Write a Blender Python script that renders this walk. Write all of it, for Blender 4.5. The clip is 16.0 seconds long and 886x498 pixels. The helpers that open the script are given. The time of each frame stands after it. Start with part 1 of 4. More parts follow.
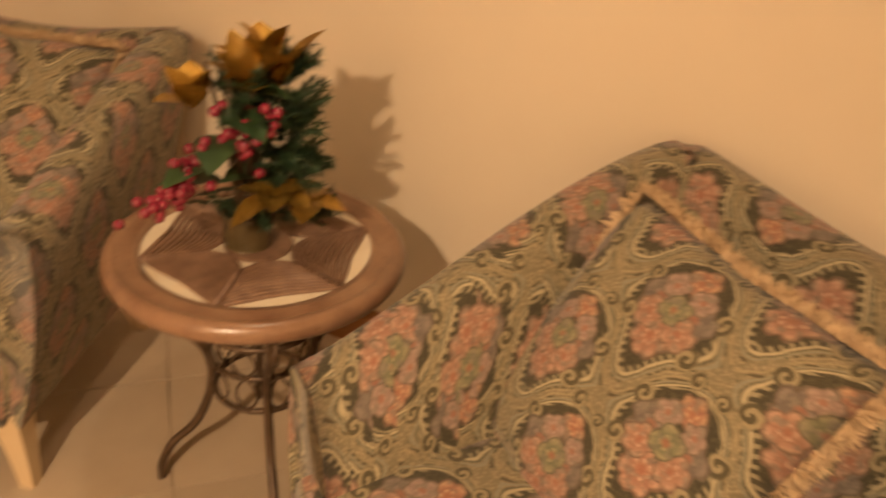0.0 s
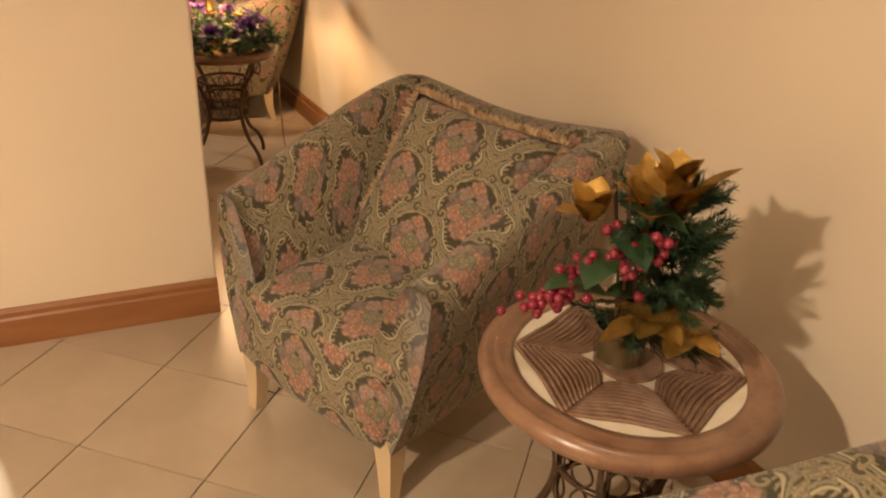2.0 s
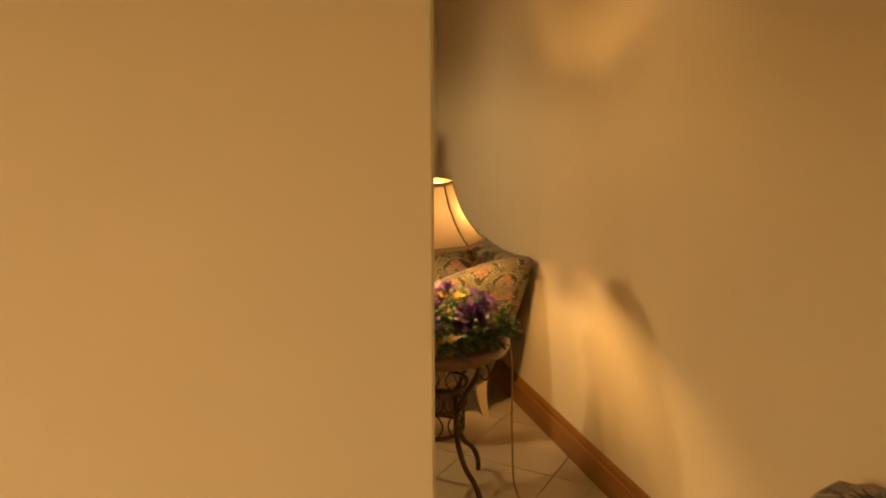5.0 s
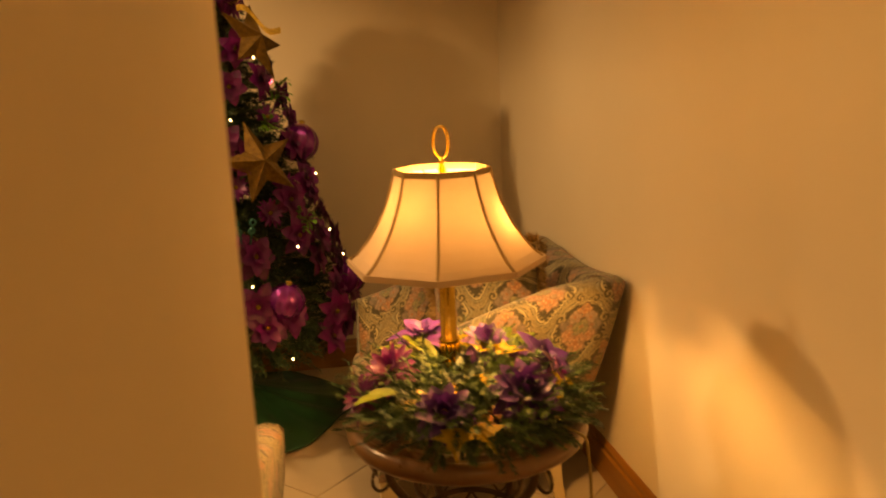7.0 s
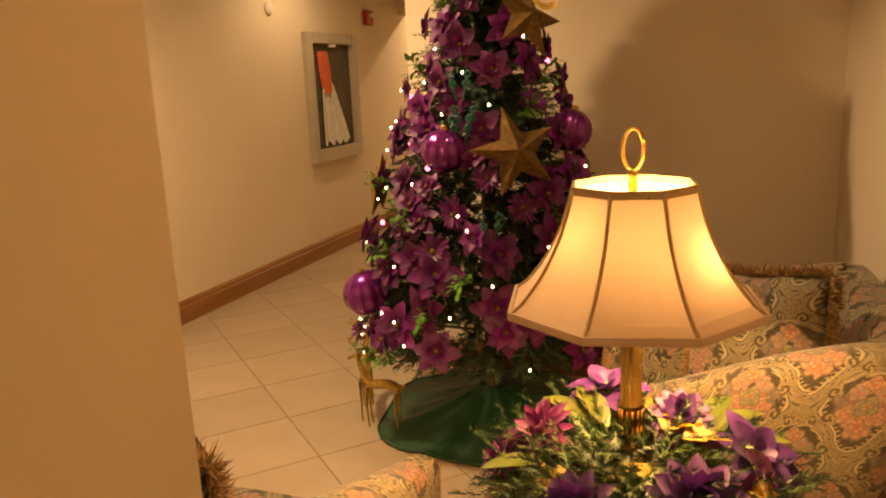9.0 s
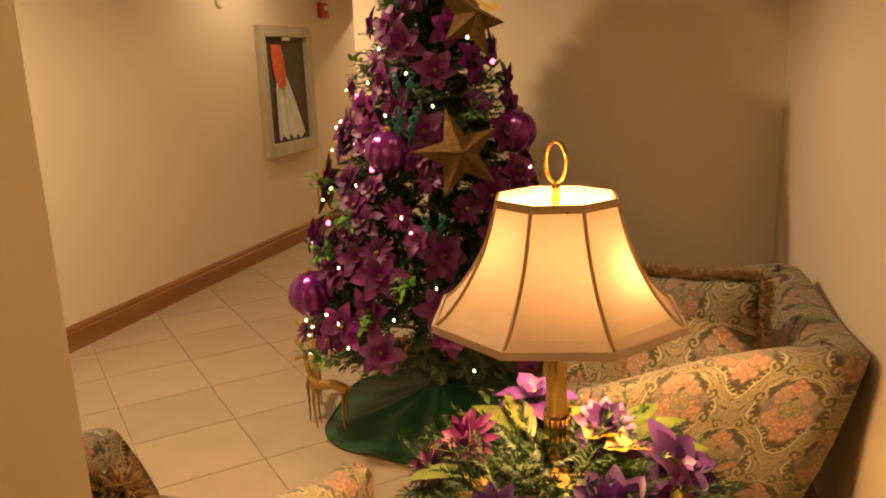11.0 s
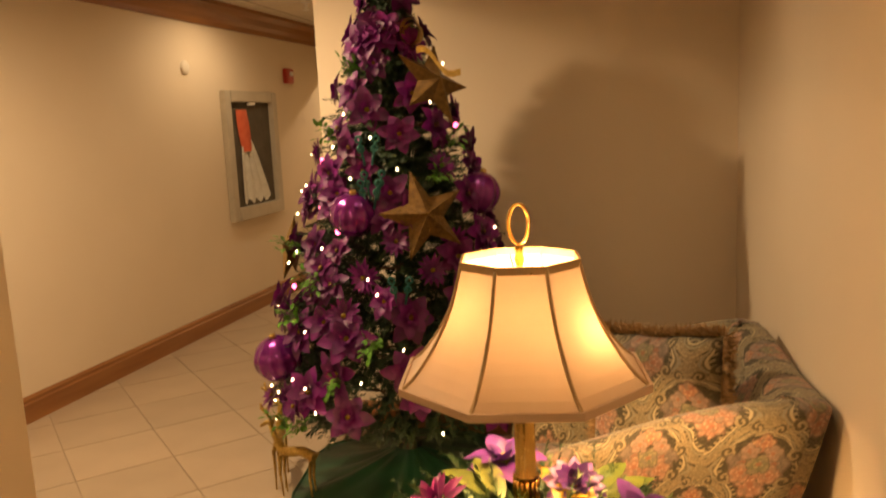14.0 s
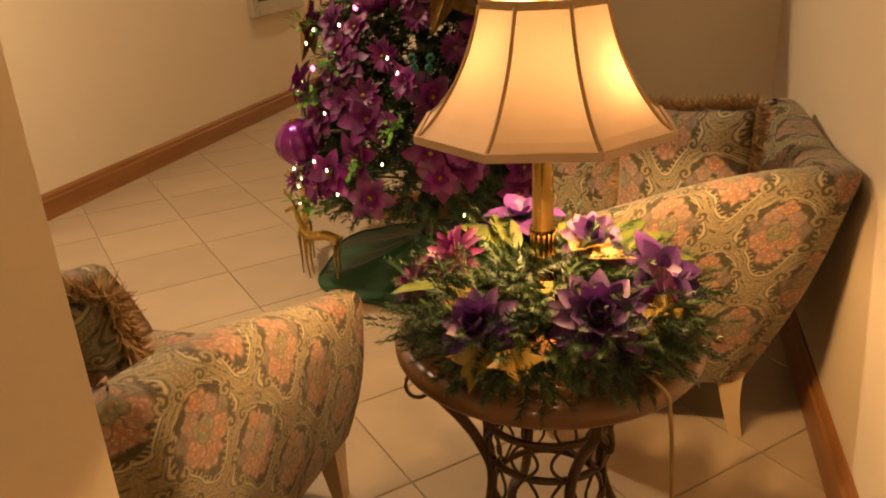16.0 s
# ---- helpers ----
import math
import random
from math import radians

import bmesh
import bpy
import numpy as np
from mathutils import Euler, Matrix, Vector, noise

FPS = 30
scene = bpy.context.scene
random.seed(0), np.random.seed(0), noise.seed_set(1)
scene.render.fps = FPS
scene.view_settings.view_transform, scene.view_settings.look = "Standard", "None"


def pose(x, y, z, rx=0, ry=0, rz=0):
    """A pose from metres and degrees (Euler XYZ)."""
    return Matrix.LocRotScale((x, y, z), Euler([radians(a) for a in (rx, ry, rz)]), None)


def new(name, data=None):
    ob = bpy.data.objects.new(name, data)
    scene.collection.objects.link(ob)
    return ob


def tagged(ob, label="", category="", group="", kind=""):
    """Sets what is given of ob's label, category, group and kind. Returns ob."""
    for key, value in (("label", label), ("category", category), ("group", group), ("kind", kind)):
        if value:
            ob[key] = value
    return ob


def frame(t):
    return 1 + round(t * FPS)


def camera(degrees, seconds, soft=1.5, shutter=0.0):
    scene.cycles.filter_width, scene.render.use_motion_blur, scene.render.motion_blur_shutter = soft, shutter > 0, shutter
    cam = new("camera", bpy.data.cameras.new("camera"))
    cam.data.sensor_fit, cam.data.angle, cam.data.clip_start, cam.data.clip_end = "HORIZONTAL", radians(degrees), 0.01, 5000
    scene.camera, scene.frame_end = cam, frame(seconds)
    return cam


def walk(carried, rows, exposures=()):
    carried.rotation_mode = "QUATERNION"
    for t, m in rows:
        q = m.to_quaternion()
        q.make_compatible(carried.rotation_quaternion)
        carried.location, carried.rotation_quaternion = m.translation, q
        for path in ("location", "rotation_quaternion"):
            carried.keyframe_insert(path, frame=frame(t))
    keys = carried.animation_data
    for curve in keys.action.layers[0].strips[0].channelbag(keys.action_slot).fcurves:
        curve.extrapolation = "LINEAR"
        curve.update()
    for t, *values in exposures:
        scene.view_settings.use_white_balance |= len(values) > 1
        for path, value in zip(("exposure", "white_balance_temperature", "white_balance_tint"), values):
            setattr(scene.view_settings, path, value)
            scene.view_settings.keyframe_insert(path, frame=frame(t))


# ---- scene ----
cam = camera(59.25, 16.0, soft=1.9, shutter=0.5)
PATH = [
    (0.0, -1.688, -2.523, 1.501, -65.98, -30.22, 5.77),
    (0.5, -1.619, -2.544, 1.501, -51.0, -34.67, 6.26),
    (1.0, -1.591, -2.588, 1.53, -38.53, -33.63, 5.79),
    (1.5, -1.584, -2.59, 1.563, -31.79, -29.59, 3.93),
    (2.0, -1.562, -2.575, 1.58, -29.26, -27.18, 2.89),
    (2.5, -1.548, -2.497, 1.573, -27.66, -25.59, 3.77),
    (3.0, -1.573, -2.275, 1.578, -25.96, -22.91, 4.07),
    (3.5, -1.557, -2.018, 1.591, -21.43, -19.28, 3.33),
    (4.0, -1.445, -1.745, 1.585, -14.73, -17.28, 1.77),
    (4.5, -1.42, -1.474, 1.584, -15.08, -14.87, 0.52),
    (5.0, -1.408, -1.19, 1.553, -16.53, -11.8, -0.1),
    (5.2, -1.408, -1.14, 1.553, -16.53, -11.8, -0.1),
    (6.2, -1.24, -0.42, 1.5, -13.5, -10.3, -1.2),
    (6.8, -1.07, -0.2, 1.43, -11.0, -11.6, -2.2),
    (7.4, -0.773, -0.2, 1.372, -5.32, -12.6, -2.99),
    (8.0, -0.689, 0.067, 1.387, 4.1, -13.45, -3.06),
    (8.5, -0.617, 0.152, 1.402, 15.5, -12.5, -2.6),
    (8.7, -0.593, 0.165, 1.407, 18.1, -12.5, -2.6),
    (11.0, -0.497, 0.213, 1.449, 15.48, -13.48, -2.21),
    (11.5, -0.489, 0.212, 1.462, 13.65, -11.76, -2.38),
    (12.0, -0.484, 0.205, 1.476, 12.48, -9.6, -2.37),
    (12.5, -0.487, 0.199, 1.485, 11.98, -7.79, -2.15),
    (13.0, -0.487, 0.198, 1.493, 11.8, -6.65, -2.05),
    (13.5, -0.49, 0.199, 1.483, 12.03, -6.93, -2.13),
    (14.0, -0.491, 0.205, 1.456, 12.84, -9.2, -2.66),
    (14.5, -0.491, 0.211, 1.422, 14.0, -12.73, -3.1),
    (15.0, -0.49, 0.208, 1.384, 14.91, -16.75, -3.58),
    (15.5, -0.484, 0.211, 1.35, 15.41, -20.53, -3.91),
    (16.0, -0.48, 0.218, 1.326, 15.62, -22.46, -3.09),
]
walk(cam, [(t, pose(x, y, z, 90 + tilt, 0, yaw) @ pose(0, 0, 0, 0, 0, lean)) for t, x, y, z, yaw, tilt, lean in PATH],
     exposures=[(0, 0.05, 6950, 17), (1, 0.08, 6350, 15), (2, 0.03, 5750, 10), (3.5, -0.46, 6300, 4), (4.5, -0.62, 7400, 2), (5, -0.6, 8900, 3), (7.4, -0.34, 13000, 16), (8.7, -0.18, 9000, 15), (11, -0.2, 7400, 13), (16, -0.22, 7300, 13)])

# ---- light ----
world = bpy.data.worlds.new("interior_world")
world.use_nodes = True
scene.world = world
world.node_tree.nodes["Background"].inputs[0].default_value = (1.0, 0.8, 0.6, 1)
world.node_tree.nodes["Background"].inputs[1].default_value = 0.02

CEIL = 2.41          # corridor ceiling
NICHE = 2.24         # ceiling of the seating niches
Y_B = 3.66           # back wall of the tree niche
X_B = -1.83          # its outer corner
PIER = (-1.93, -1.068, 0.0, 0.84)
LAMP = (-0.665, 1.584)
DOWN = [(-3.15, -2.35), (-2.36, 2.54), (-2.87, 5.38), (-2.75, 8.4)]


def spot(x, y, z, power, size=178, blend=0.7, colour=(1.0, 0.74, 0.46)):
    d = bpy.data.lights.new("downlight_beam", "SPOT")
    d.energy, d.spot_size, d.spot_blend, d.color, d.shadow_soft_size = power, radians(size), blend, colour, 0.05
    o = new("downlight_beam", d)
    o.location = (x, y, z)
    return o


for (dx, dy), power in zip(DOWN, (375, 190, 32, 90)):
    spot(dx, dy, CEIL - 0.03, power)
NICHE_DOWN = [(-0.75, -1.75), (-0.62, 2.5), (-0.5, 1.1)]
spot(*NICHE_DOWN[0], NICHE - 0.03, 20)
spot(*NICHE_DOWN[1], NICHE - 0.03, 11, 150, 1.0, (1.0, 0.8, 0.56))
spot(*NICHE_DOWN[2], NICHE - 0.03, 13, 150, 1.0, (1.0, 0.62, 0.29))
for bulb_at, power in (((LAMP[0] + 0.1, LAMP[1] - 0.012, 1.068), 26), ((LAMP[0] - 0.05, LAMP[1] - 0.01, 1.1), 22)):
    d = bpy.data.lights.new("table_lamp_light", "POINT")
    d.energy, d.color, d.shadow_soft_size = power, (1.0, 0.6, 0.26), 0.015
    new("table_lamp_light", d).location = bulb_at


# ---- materials ----
def nodes_of(name):
    m = bpy.data.materials.new(name)
    m.use_nodes = True
    nt = m.node_tree
    return m, nt, nt.nodes["Principled BSDF"]


def add(nt, kind, **kw):
    n = nt.nodes.new(kind)
    for k, v in kw.items():
        if k == "operation":
            n.operation = v
        elif k == "blend":
            n.blend_type = v
        elif k == "data":
            n.data_type = v
    return n


def maths(nt, op, a, b=None, c=None):
    n = add(nt, "ShaderNodeMath", operation=op)
    for i, v in enumerate((a, b, c)):
        if v is None:
            continue
        if isinstance(v, (int, float)):
            n.inputs[i].default_value = v
        else:
            nt.links.new(v, n.inputs[i])
    return n.outputs[0]


def mix(nt, fac, a, b, blend="MIX"):
    n = add(nt, "ShaderNodeMix", data="RGBA", blend=blend)
    for i, v in ((0, fac), (6, a), (7, b)):
        if isinstance(v, (int, float)):
            n.inputs[i].default_value = v
        elif isinstance(v, tuple):
            n.inputs[i].default_value = (*v, 1)
        else:
            nt.links.new(v, n.inputs[i])
    return n.outputs[2]


def noise_of(nt, coord, scale, detail=4.0, stretch=None):
    if stretch:
        mp = nt.nodes.new("ShaderNodeMapping")
        mp.inputs["Scale"].default_value = stretch
        nt.links.new(coord, mp.inputs[0])
        coord = mp.outputs[0]
    n = nt.nodes.new("ShaderNodeTexNoise")
    n.inputs["Scale"].default_value, n.inputs["Detail"].default_value = scale, detail
    nt.links.new(coord, n.inputs["Vector"])
    return n.outputs[0]


def ramp(nt, v, lo, hi):
    n = nt.nodes.new("ShaderNodeMapRange")
    n.inputs[1].default_value, n.inputs[2].default_value = lo, hi
    nt.links.new(v, n.inputs[0])
    return n.outputs[0]


def bump(nt, bsdf, h, strength, distance=0.01):
    b = nt.nodes.new("ShaderNodeBump")
    b.inputs["Strength"].default_value, b.inputs["Distance"].default_value = strength, distance
    nt.links.new(h, b.inputs["Height"])
    nt.links.new(b.outputs[0], bsdf.inputs["Normal"])


def surface(name, a, b, scale=6.0, fine=120.0, rough=0.6, metal=0.0, relief=0.1, stretch=None, rand=0.0, sheen=0.0, transl=0.0, coat=0.0):
    """A two-scale mottled surface between the colours a and b."""
    m, nt, p = nodes_of(name)
    co = nt.nodes.new("ShaderNodeTexCoord").outputs["Object"]
    n1 = noise_of(nt, co, scale, 5, stretch)
    n2 = noise_of(nt, co, fine, 3, stretch)
    f = maths(nt, "ADD", maths(nt, "MULTIPLY", ramp(nt, n1, 0.3, 0.7), 0.7), maths(nt, "MULTIPLY", n2, 0.3))
    col = mix(nt, f, a, b)
    if rand:
        oi = nt.nodes.new("ShaderNodeObjectInfo").outputs["Random"]
        hsv = nt.nodes.new("ShaderNodeHueSaturation")
        nt.links.new(maths(nt, "ADD", 1 - rand / 2, maths(nt, "MULTIPLY", oi, rand)), hsv.inputs["Value"])
        nt.links.new(col, hsv.inputs["Color"])
        col = hsv.outputs[0]
    nt.links.new(col, p.inputs["Base Color"])
    nt.links.new(maths(nt, "ADD", rough - 0.06, maths(nt, "MULTIPLY", n2, 0.12)), p.inputs["Roughness"])
    p.inputs["Metallic"].default_value = metal
    p.inputs["Coat Weight"].default_value = coat
    p.inputs["Sheen Weight"].default_value = sheen
    bump(nt, p, f if fine < 60 else n2, relief, 0.004)
    if transl:
        t = nt.nodes.new("ShaderNodeBsdfTranslucent")
        nt.links.new(col, t.inputs[0])
        ms = nt.nodes.new("ShaderNodeMixShader")
        ms.inputs[0].default_value = transl
        nt.links.new(p.outputs[0], ms.inputs[1])
        nt.links.new(t.outputs[0], ms.inputs[2])
        nt.links.new(ms.outputs[0], nt.nodes["Material Output"].inputs[0])
    return m


def glow(name, colour, strength):
    m, nt, p = nodes_of(name)
    p.inputs["Base Color"].default_value = (*colour, 1)
    p.inputs["Emission Color"].default_value = (*colour, 1)
    p.inputs["Emission Strength"].default_value = strength
    return m


def tapestry(name):
    """Woven damask: ogee bands with beaded edges and hooked scrolls round flower bunches, on dark olive; UV in metres."""
    m, nt, p = nodes_of(name)

    def op(kind, a, b=None, c=None):
        return maths(nt, kind, a, b, c)

    uv = nt.nodes.new("ShaderNodeTexCoord").outputs["UV"]
    warp = nt.nodes.new("ShaderNodeTexNoise")
    warp.inputs["Scale"].default_value = 22
    nt.links.new(uv, warp.inputs["Vector"])
    wv = nt.nodes.new("ShaderNodeVectorMath")
    wv.operation = "SCALE"
    wv.inputs[3].default_value = 0.014
    nt.links.new(warp.outputs["Color"], wv.inputs[0])
    av = nt.nodes.new("ShaderNodeVectorMath")
    nt.links.new(uv, av.inputs[0])
    nt.links.new(wv.outputs[0], av.inputs[1])
    sp = nt.nodes.new("ShaderNodeSeparateXYZ")
    nt.links.new(av.outputs[0], sp.inputs[0])
    PU, PV = 0.27, 0.31
    u, v = op("DIVIDE", sp.outputs[0], PU), op("DIVIDE", sp.outputs[1], PV)
    tau = 2 * math.pi
    cu = op("COSINE", op("MULTIPLY", u, tau))
    cv = op("COSINE", op("MULTIPLY", v, tau))
    s2 = op("SINE", op("MULTIPLY", v, 2 * tau))
    # local place in the half-drop repeat, mirrored about its upright axis
    odd = op("LESS_THAN", op("ADD", cu, cv), 0.0)
    half = op("MULTIPLY", odd, 0.5)
    a = op("MULTIPLY", op("SUBTRACT", op("FRACT", op("ADD", op("ADD", u, 0.5), half)), 0.5), PU)
    b = op("MULTIPLY", op("SUBTRACT", op("FRACT", op("ADD", op("ADD", v, 0.5), half)), 0.5), PV)
    ma = op("ABSOLUTE", a)
    sgn = op("SUBTRACT", 1.0, op("MULTIPLY", odd, 2.0))
    f = op("MULTIPLY", op("ADD", op("ADD", cu, cv), op("MULTIPLY", op("MULTIPLY", cu, s2), 0.42)), sgn)

    def between(x, lo, hi, soft=0.03):
        return op("MULTIPLY", ramp(nt, x, lo - soft, lo + soft), ramp(nt, x, hi + soft, hi - soft))

    fine = noise_of(nt, uv, 160, 3)
    mid = noise_of(nt, uv, 60, 4)
    big = noise_of(nt, uv, 7, 2)
    # ground with small curling sprigs
    col = mix(nt, fine, (0.022, 0.019, 0.009), (0.05, 0.042, 0.02))
    sc = nt.nodes.new("ShaderNodeTexNoise")
    sc.inputs["Scale"].default_value, sc.inputs["Detail"].default_value, sc.inputs["Distortion"].default_value = 48, 1.0, 2.8
    nt.links.new(uv, sc.inputs["Vector"])
    sprigs = op("SUBTRACT", 1.0, ramp(nt, op("ABSOLUTE", op("SUBTRACT", sc.outputs[0], 0.5)), 0.015, 0.045))
    col = mix(nt, op("MULTIPLY", sprigs, 0.3), col, (0.15, 0.13, 0.075))
    # ogee band: taupe field, pale cords, beads and a toothed edge
    beads = op("SINE", op("MULTIPLY", op("ADD", v, op("MULTIPLY", ma, 1.6)), tau * 21))
    vor = nt.nodes.new("ShaderNodeTexVoronoi")
    vor.inputs["Scale"].default_value = 190
    nt.links.new(av.outputs[0], vor.inputs["Vector"])
    field = mix(nt, ramp(nt, vor.outputs["Distance"], 0.2, 0.55), (0.33, 0.27, 0.165), (0.19, 0.155, 0.09))
    col = mix(nt, op("MULTIPLY", between(f, 0.56, 0.74), ramp(nt, beads, -0.1, 0.4)), col, (0.27, 0.23, 0.14))
    col = mix(nt, ramp(nt, f, 0.6, 0.54), col, field)
    col = mix(nt, op("MULTIPLY", between(f, 0.17, 0.27), ramp(nt, beads, -0.3, 0.3)), col, (0.07, 0.055, 0.026))
    for lo, hi, tone, k in ((0.47, 0.56, (0.44, 0.375, 0.235), 0.95), (0.4, 0.45, (0.075, 0.07, 0.042), 0.8), (0.30, 0.37, (0.24, 0.235, 0.17), 0.8), (0.06, 0.12, (0.34, 0.275, 0.155), 0.8)):
        col = mix(nt, op("MULTIPLY", between(f, lo, hi, 0.018), k), col, tone)

    def polar(x, y, cx, cy):
        dx, dy = op("SUBTRACT", x, cx), op("SUBTRACT", y, cy)
        return op("SQRT", op("ADD", op("MULTIPLY", dx, dx), op("MULTIPLY", dy, dy))), op("ARCTAN2", dy, dx)

    # hooked scrolls springing from the band
    for cx, cy, rad, turn in ((0.076, 0.03, 0.017, 1), (0.07, -0.042, 0.018, -1), (0.026, 0.1, 0.014, -1)):
        r, th = polar(ma, b, cx, cy)
        arm = op("SINE", op("ADD", op("MULTIPLY", th, turn), op("MULTIPLY", r, 1.1 * tau / rad)))
        inside = ramp(nt, r, rad + 0.002, rad - 0.002)
        col = mix(nt, inside, col, (0.07, 0.058, 0.028))
        col = mix(nt, op("MULTIPLY", inside, ramp(nt, arm, -0.1, 0.25)), col, mix(nt, fine, (0.22, 0.18, 0.105), (0.34, 0.28, 0.165)))
    # leaves behind the bunch, then the blooms
    for cx, cy, rad, n, c1, c2 in ((0.036, 0.004, 0.04, 5, (0.13, 0.105, 0.085), (0.26, 0.2, 0.17)),
                                  (0.0, -0.056, 0.04, 7, (0.29, 0.135, 0.09), (0.54, 0.34, 0.24)),
                                  (0.033, -0.026, 0.031, 5, (0.3, 0.15, 0.1), (0.5, 0.32, 0.23)),
                                  (0.0, 0.058, 0.029, 5, (0.3, 0.13, 0.085), (0.55, 0.35, 0.21)),
                                  (0.027, 0.034, 0.025, 5, (0.26, 0.17, 0.14), (0.4, 0.29, 0.23)),
                                  (0.0, 0.0, 0.03, 4, (0.14, 0.14, 0.08), (0.34, 0.3, 0.17))):
        r, th = polar(ma if cx else a, b, cx, cy)
        petals = op("ABSOLUTE", op("SINE", op("MULTIPLY", op("ADD", th, 0.4), n / 2)))
        edge = op("MULTIPLY", op("ADD", op("ADD", 0.58, op("MULTIPLY", petals, 0.2)), op("MULTIPLY", mid, 0.42)), rad)
        rel = op("DIVIDE", r, edge)
        inside = ramp(nt, rel, 1.06, 0.96)
        ring = op("FRACT", op("ADD", op("MULTIPLY", rel, 1.9), op("MULTIPLY", mid, 0.5)))
        tone = mix(nt, op("MULTIPLY", petals, ring), c1, c2)
        tone = mix(nt, op("MULTIPLY", ramp(nt, mid, 0.5, 0.6), 0.75), tone, (0.2, 0.165, 0.13))
        tone = mix(nt, op("MULTIPLY", ramp(nt, vor.outputs["Distance"], 0.45, 0.8), 0.4), tone, tuple(0.55 * x for x in c1))
        tone = mix(nt, op("MULTIPLY", between(rel, 0.88, 1.0, 0.06), 0.75), tone, (0.09, 0.065, 0.04))
        tone = mix(nt, op("MULTIPLY", ramp(nt, rel, 0.3, 0.15), 0.7), tone, (0.3, 0.11, 0.06))
        col = mix(nt, inside, col, tone)
    weave = noise_of(nt, uv, 900, 2)
    col = mix(nt, op("MULTIPLY", weave, 0.2), col, (0.05, 0.04, 0.022))
    col = mix(nt, op("MULTIPLY", big, 0.1), col, (0.13, 0.105, 0.06))
    nt.links.new(col, p.inputs["Base Color"])
    p.inputs["Roughness"].default_value = 0.85
    p.inputs["Sheen Weight"].default_value = 0.15
    bump(nt, p, op("ADD", weave, op("MULTIPLY", mid, 1.5)), 0.35, 0.002)
    return m


WALL = surface("cream_wall_paint", (0.66, 0.56, 0.42), (0.72, 0.62, 0.48), 1.2, 300, 0.75, relief=0.05)
CEILM = surface("ceiling_tile_white", (0.66, 0.6, 0.5), (0.72, 0.66, 0.56), 3, 160, 0.9, relief=0.2)
WOOD = surface("stained_oak_trim", (0.2, 0.075, 0.022), (0.34, 0.15, 0.05), 3, 40, 0.42, relief=0.15, stretch=(6, 0.5, 6), coat=0.2)
WOODX = surface("stained_oak_trim_across", (0.2, 0.075, 0.022), (0.34, 0.15, 0.05), 3, 40, 0.42, relief=0.15, stretch=(0.5, 6, 6), coat=0.2)
TILE = surface("beige_floor_tile", (0.37, 0.292, 0.208), (0.44, 0.352, 0.254), 4, 16, 0.32, relief=0.0, rand=0.14)
GROUT = surface("grey_grout", (0.25, 0.19, 0.13), (0.32, 0.25, 0.175), 20, 200, 0.9)
CLOTH = tapestry("floral_tapestry")
FUR = surface("tan_fringe", (0.24, 0.15, 0.07), (0.42, 0.28, 0.14), 30, 200, 0.9, rand=0.2)
FURL = surface("pale_beige_fringe", (0.4, 0.27, 0.15), (0.62, 0.46, 0.29), 30, 200, 0.9)
CREAM = surface("cream_lacquered_wood", (0.5, 0.38, 0.23), (0.62, 0.49, 0.31), 8, 90, 0.4, relief=0.05)
TABLEW = surface("brown_turned_wood", (0.085, 0.035, 0.015), (0.2, 0.095, 0.045), 7, 50, 0.3, relief=0.08, coat=0.35)
TABLEP = surface("pale_worn_wood", (0.15, 0.075, 0.042), (0.3, 0.175, 0.105), 16, 90, 0.3, relief=0.08, coat=0.3)
REED = surface("reeded_cane", (0.14, 0.075, 0.045), (0.25, 0.15, 0.095), 40, 140, 0.5, relief=0.3)
STONE = surface("cream_stone_inlay", (0.58, 0.5, 0.37), (0.7, 0.63, 0.5), 14, 90, 0.35, relief=0.03)
IRON = surface("bronze_painted_iron", (0.05, 0.03, 0.018), (0.13, 0.08, 0.045), 20, 120, 0.45, metal=0.5, relief=0.2)
BRASS = surface("aged_brass", (0.33, 0.21, 0.06), (0.52, 0.35, 0.12), 12, 90, 0.25, metal=1.0, relief=0.05)
GOLD = surface("gold_glitter", (0.22, 0.12, 0.02), (0.8, 0.55, 0.16), 140, 700, 0.35, metal=0.8, relief=0.9)
GOLDLEAF = surface("gold_foil_leaf", (0.2, 0.105, 0.015), (0.6, 0.36, 0.07), 22, 420, 0.25, metal=0.7, relief=0.4, rand=0.25)
SHADE = surface("cream_silk_shade", (0.52, 0.38, 0.27), (0.6, 0.45, 0.33), 10, 300, 0.8, relief=0.05, transl=0.042)
SHADETRIM = surface("shade_binding", (0.3, 0.2, 0.1), (0.42, 0.3, 0.16), 20, 200, 0.8)
PINE = surface("pine_needles", (0.008, 0.026, 0.01), (0.026, 0.062, 0.022), 25, 90, 0.6)
PINEL = surface("fresh_pine_needles", (0.03, 0.075, 0.03), (0.1, 0.16, 0.06), 25, 90, 0.6)
BARK = surface("brown_stem", (0.05, 0.03, 0.015), (0.1, 0.06, 0.03), 20, 90, 0.8)
LEAF = surface("dark_green_leaf", (0.02, 0.05, 0.02), (0.05, 0.1, 0.035), 20, 120, 0.45, transl=0.15)
LIME = surface("lime_leaf", (0.05, 0.085, 0.014), (0.12, 0.15, 0.025), 20, 120, 0.5, transl=0.25)
YELLOW = surface("yellow_leaf", (0.2, 0.125, 0.008), (0.3, 0.2, 0.018), 25, 120, 0.5, transl=0.25)
PURPLE = surface("deep_purple_silk", (0.06, 0.0012, 0.058), (0.19, 0.004, 0.165), 22, 180, 0.5, sheen=0.05, transl=0.15, rand=0.8)
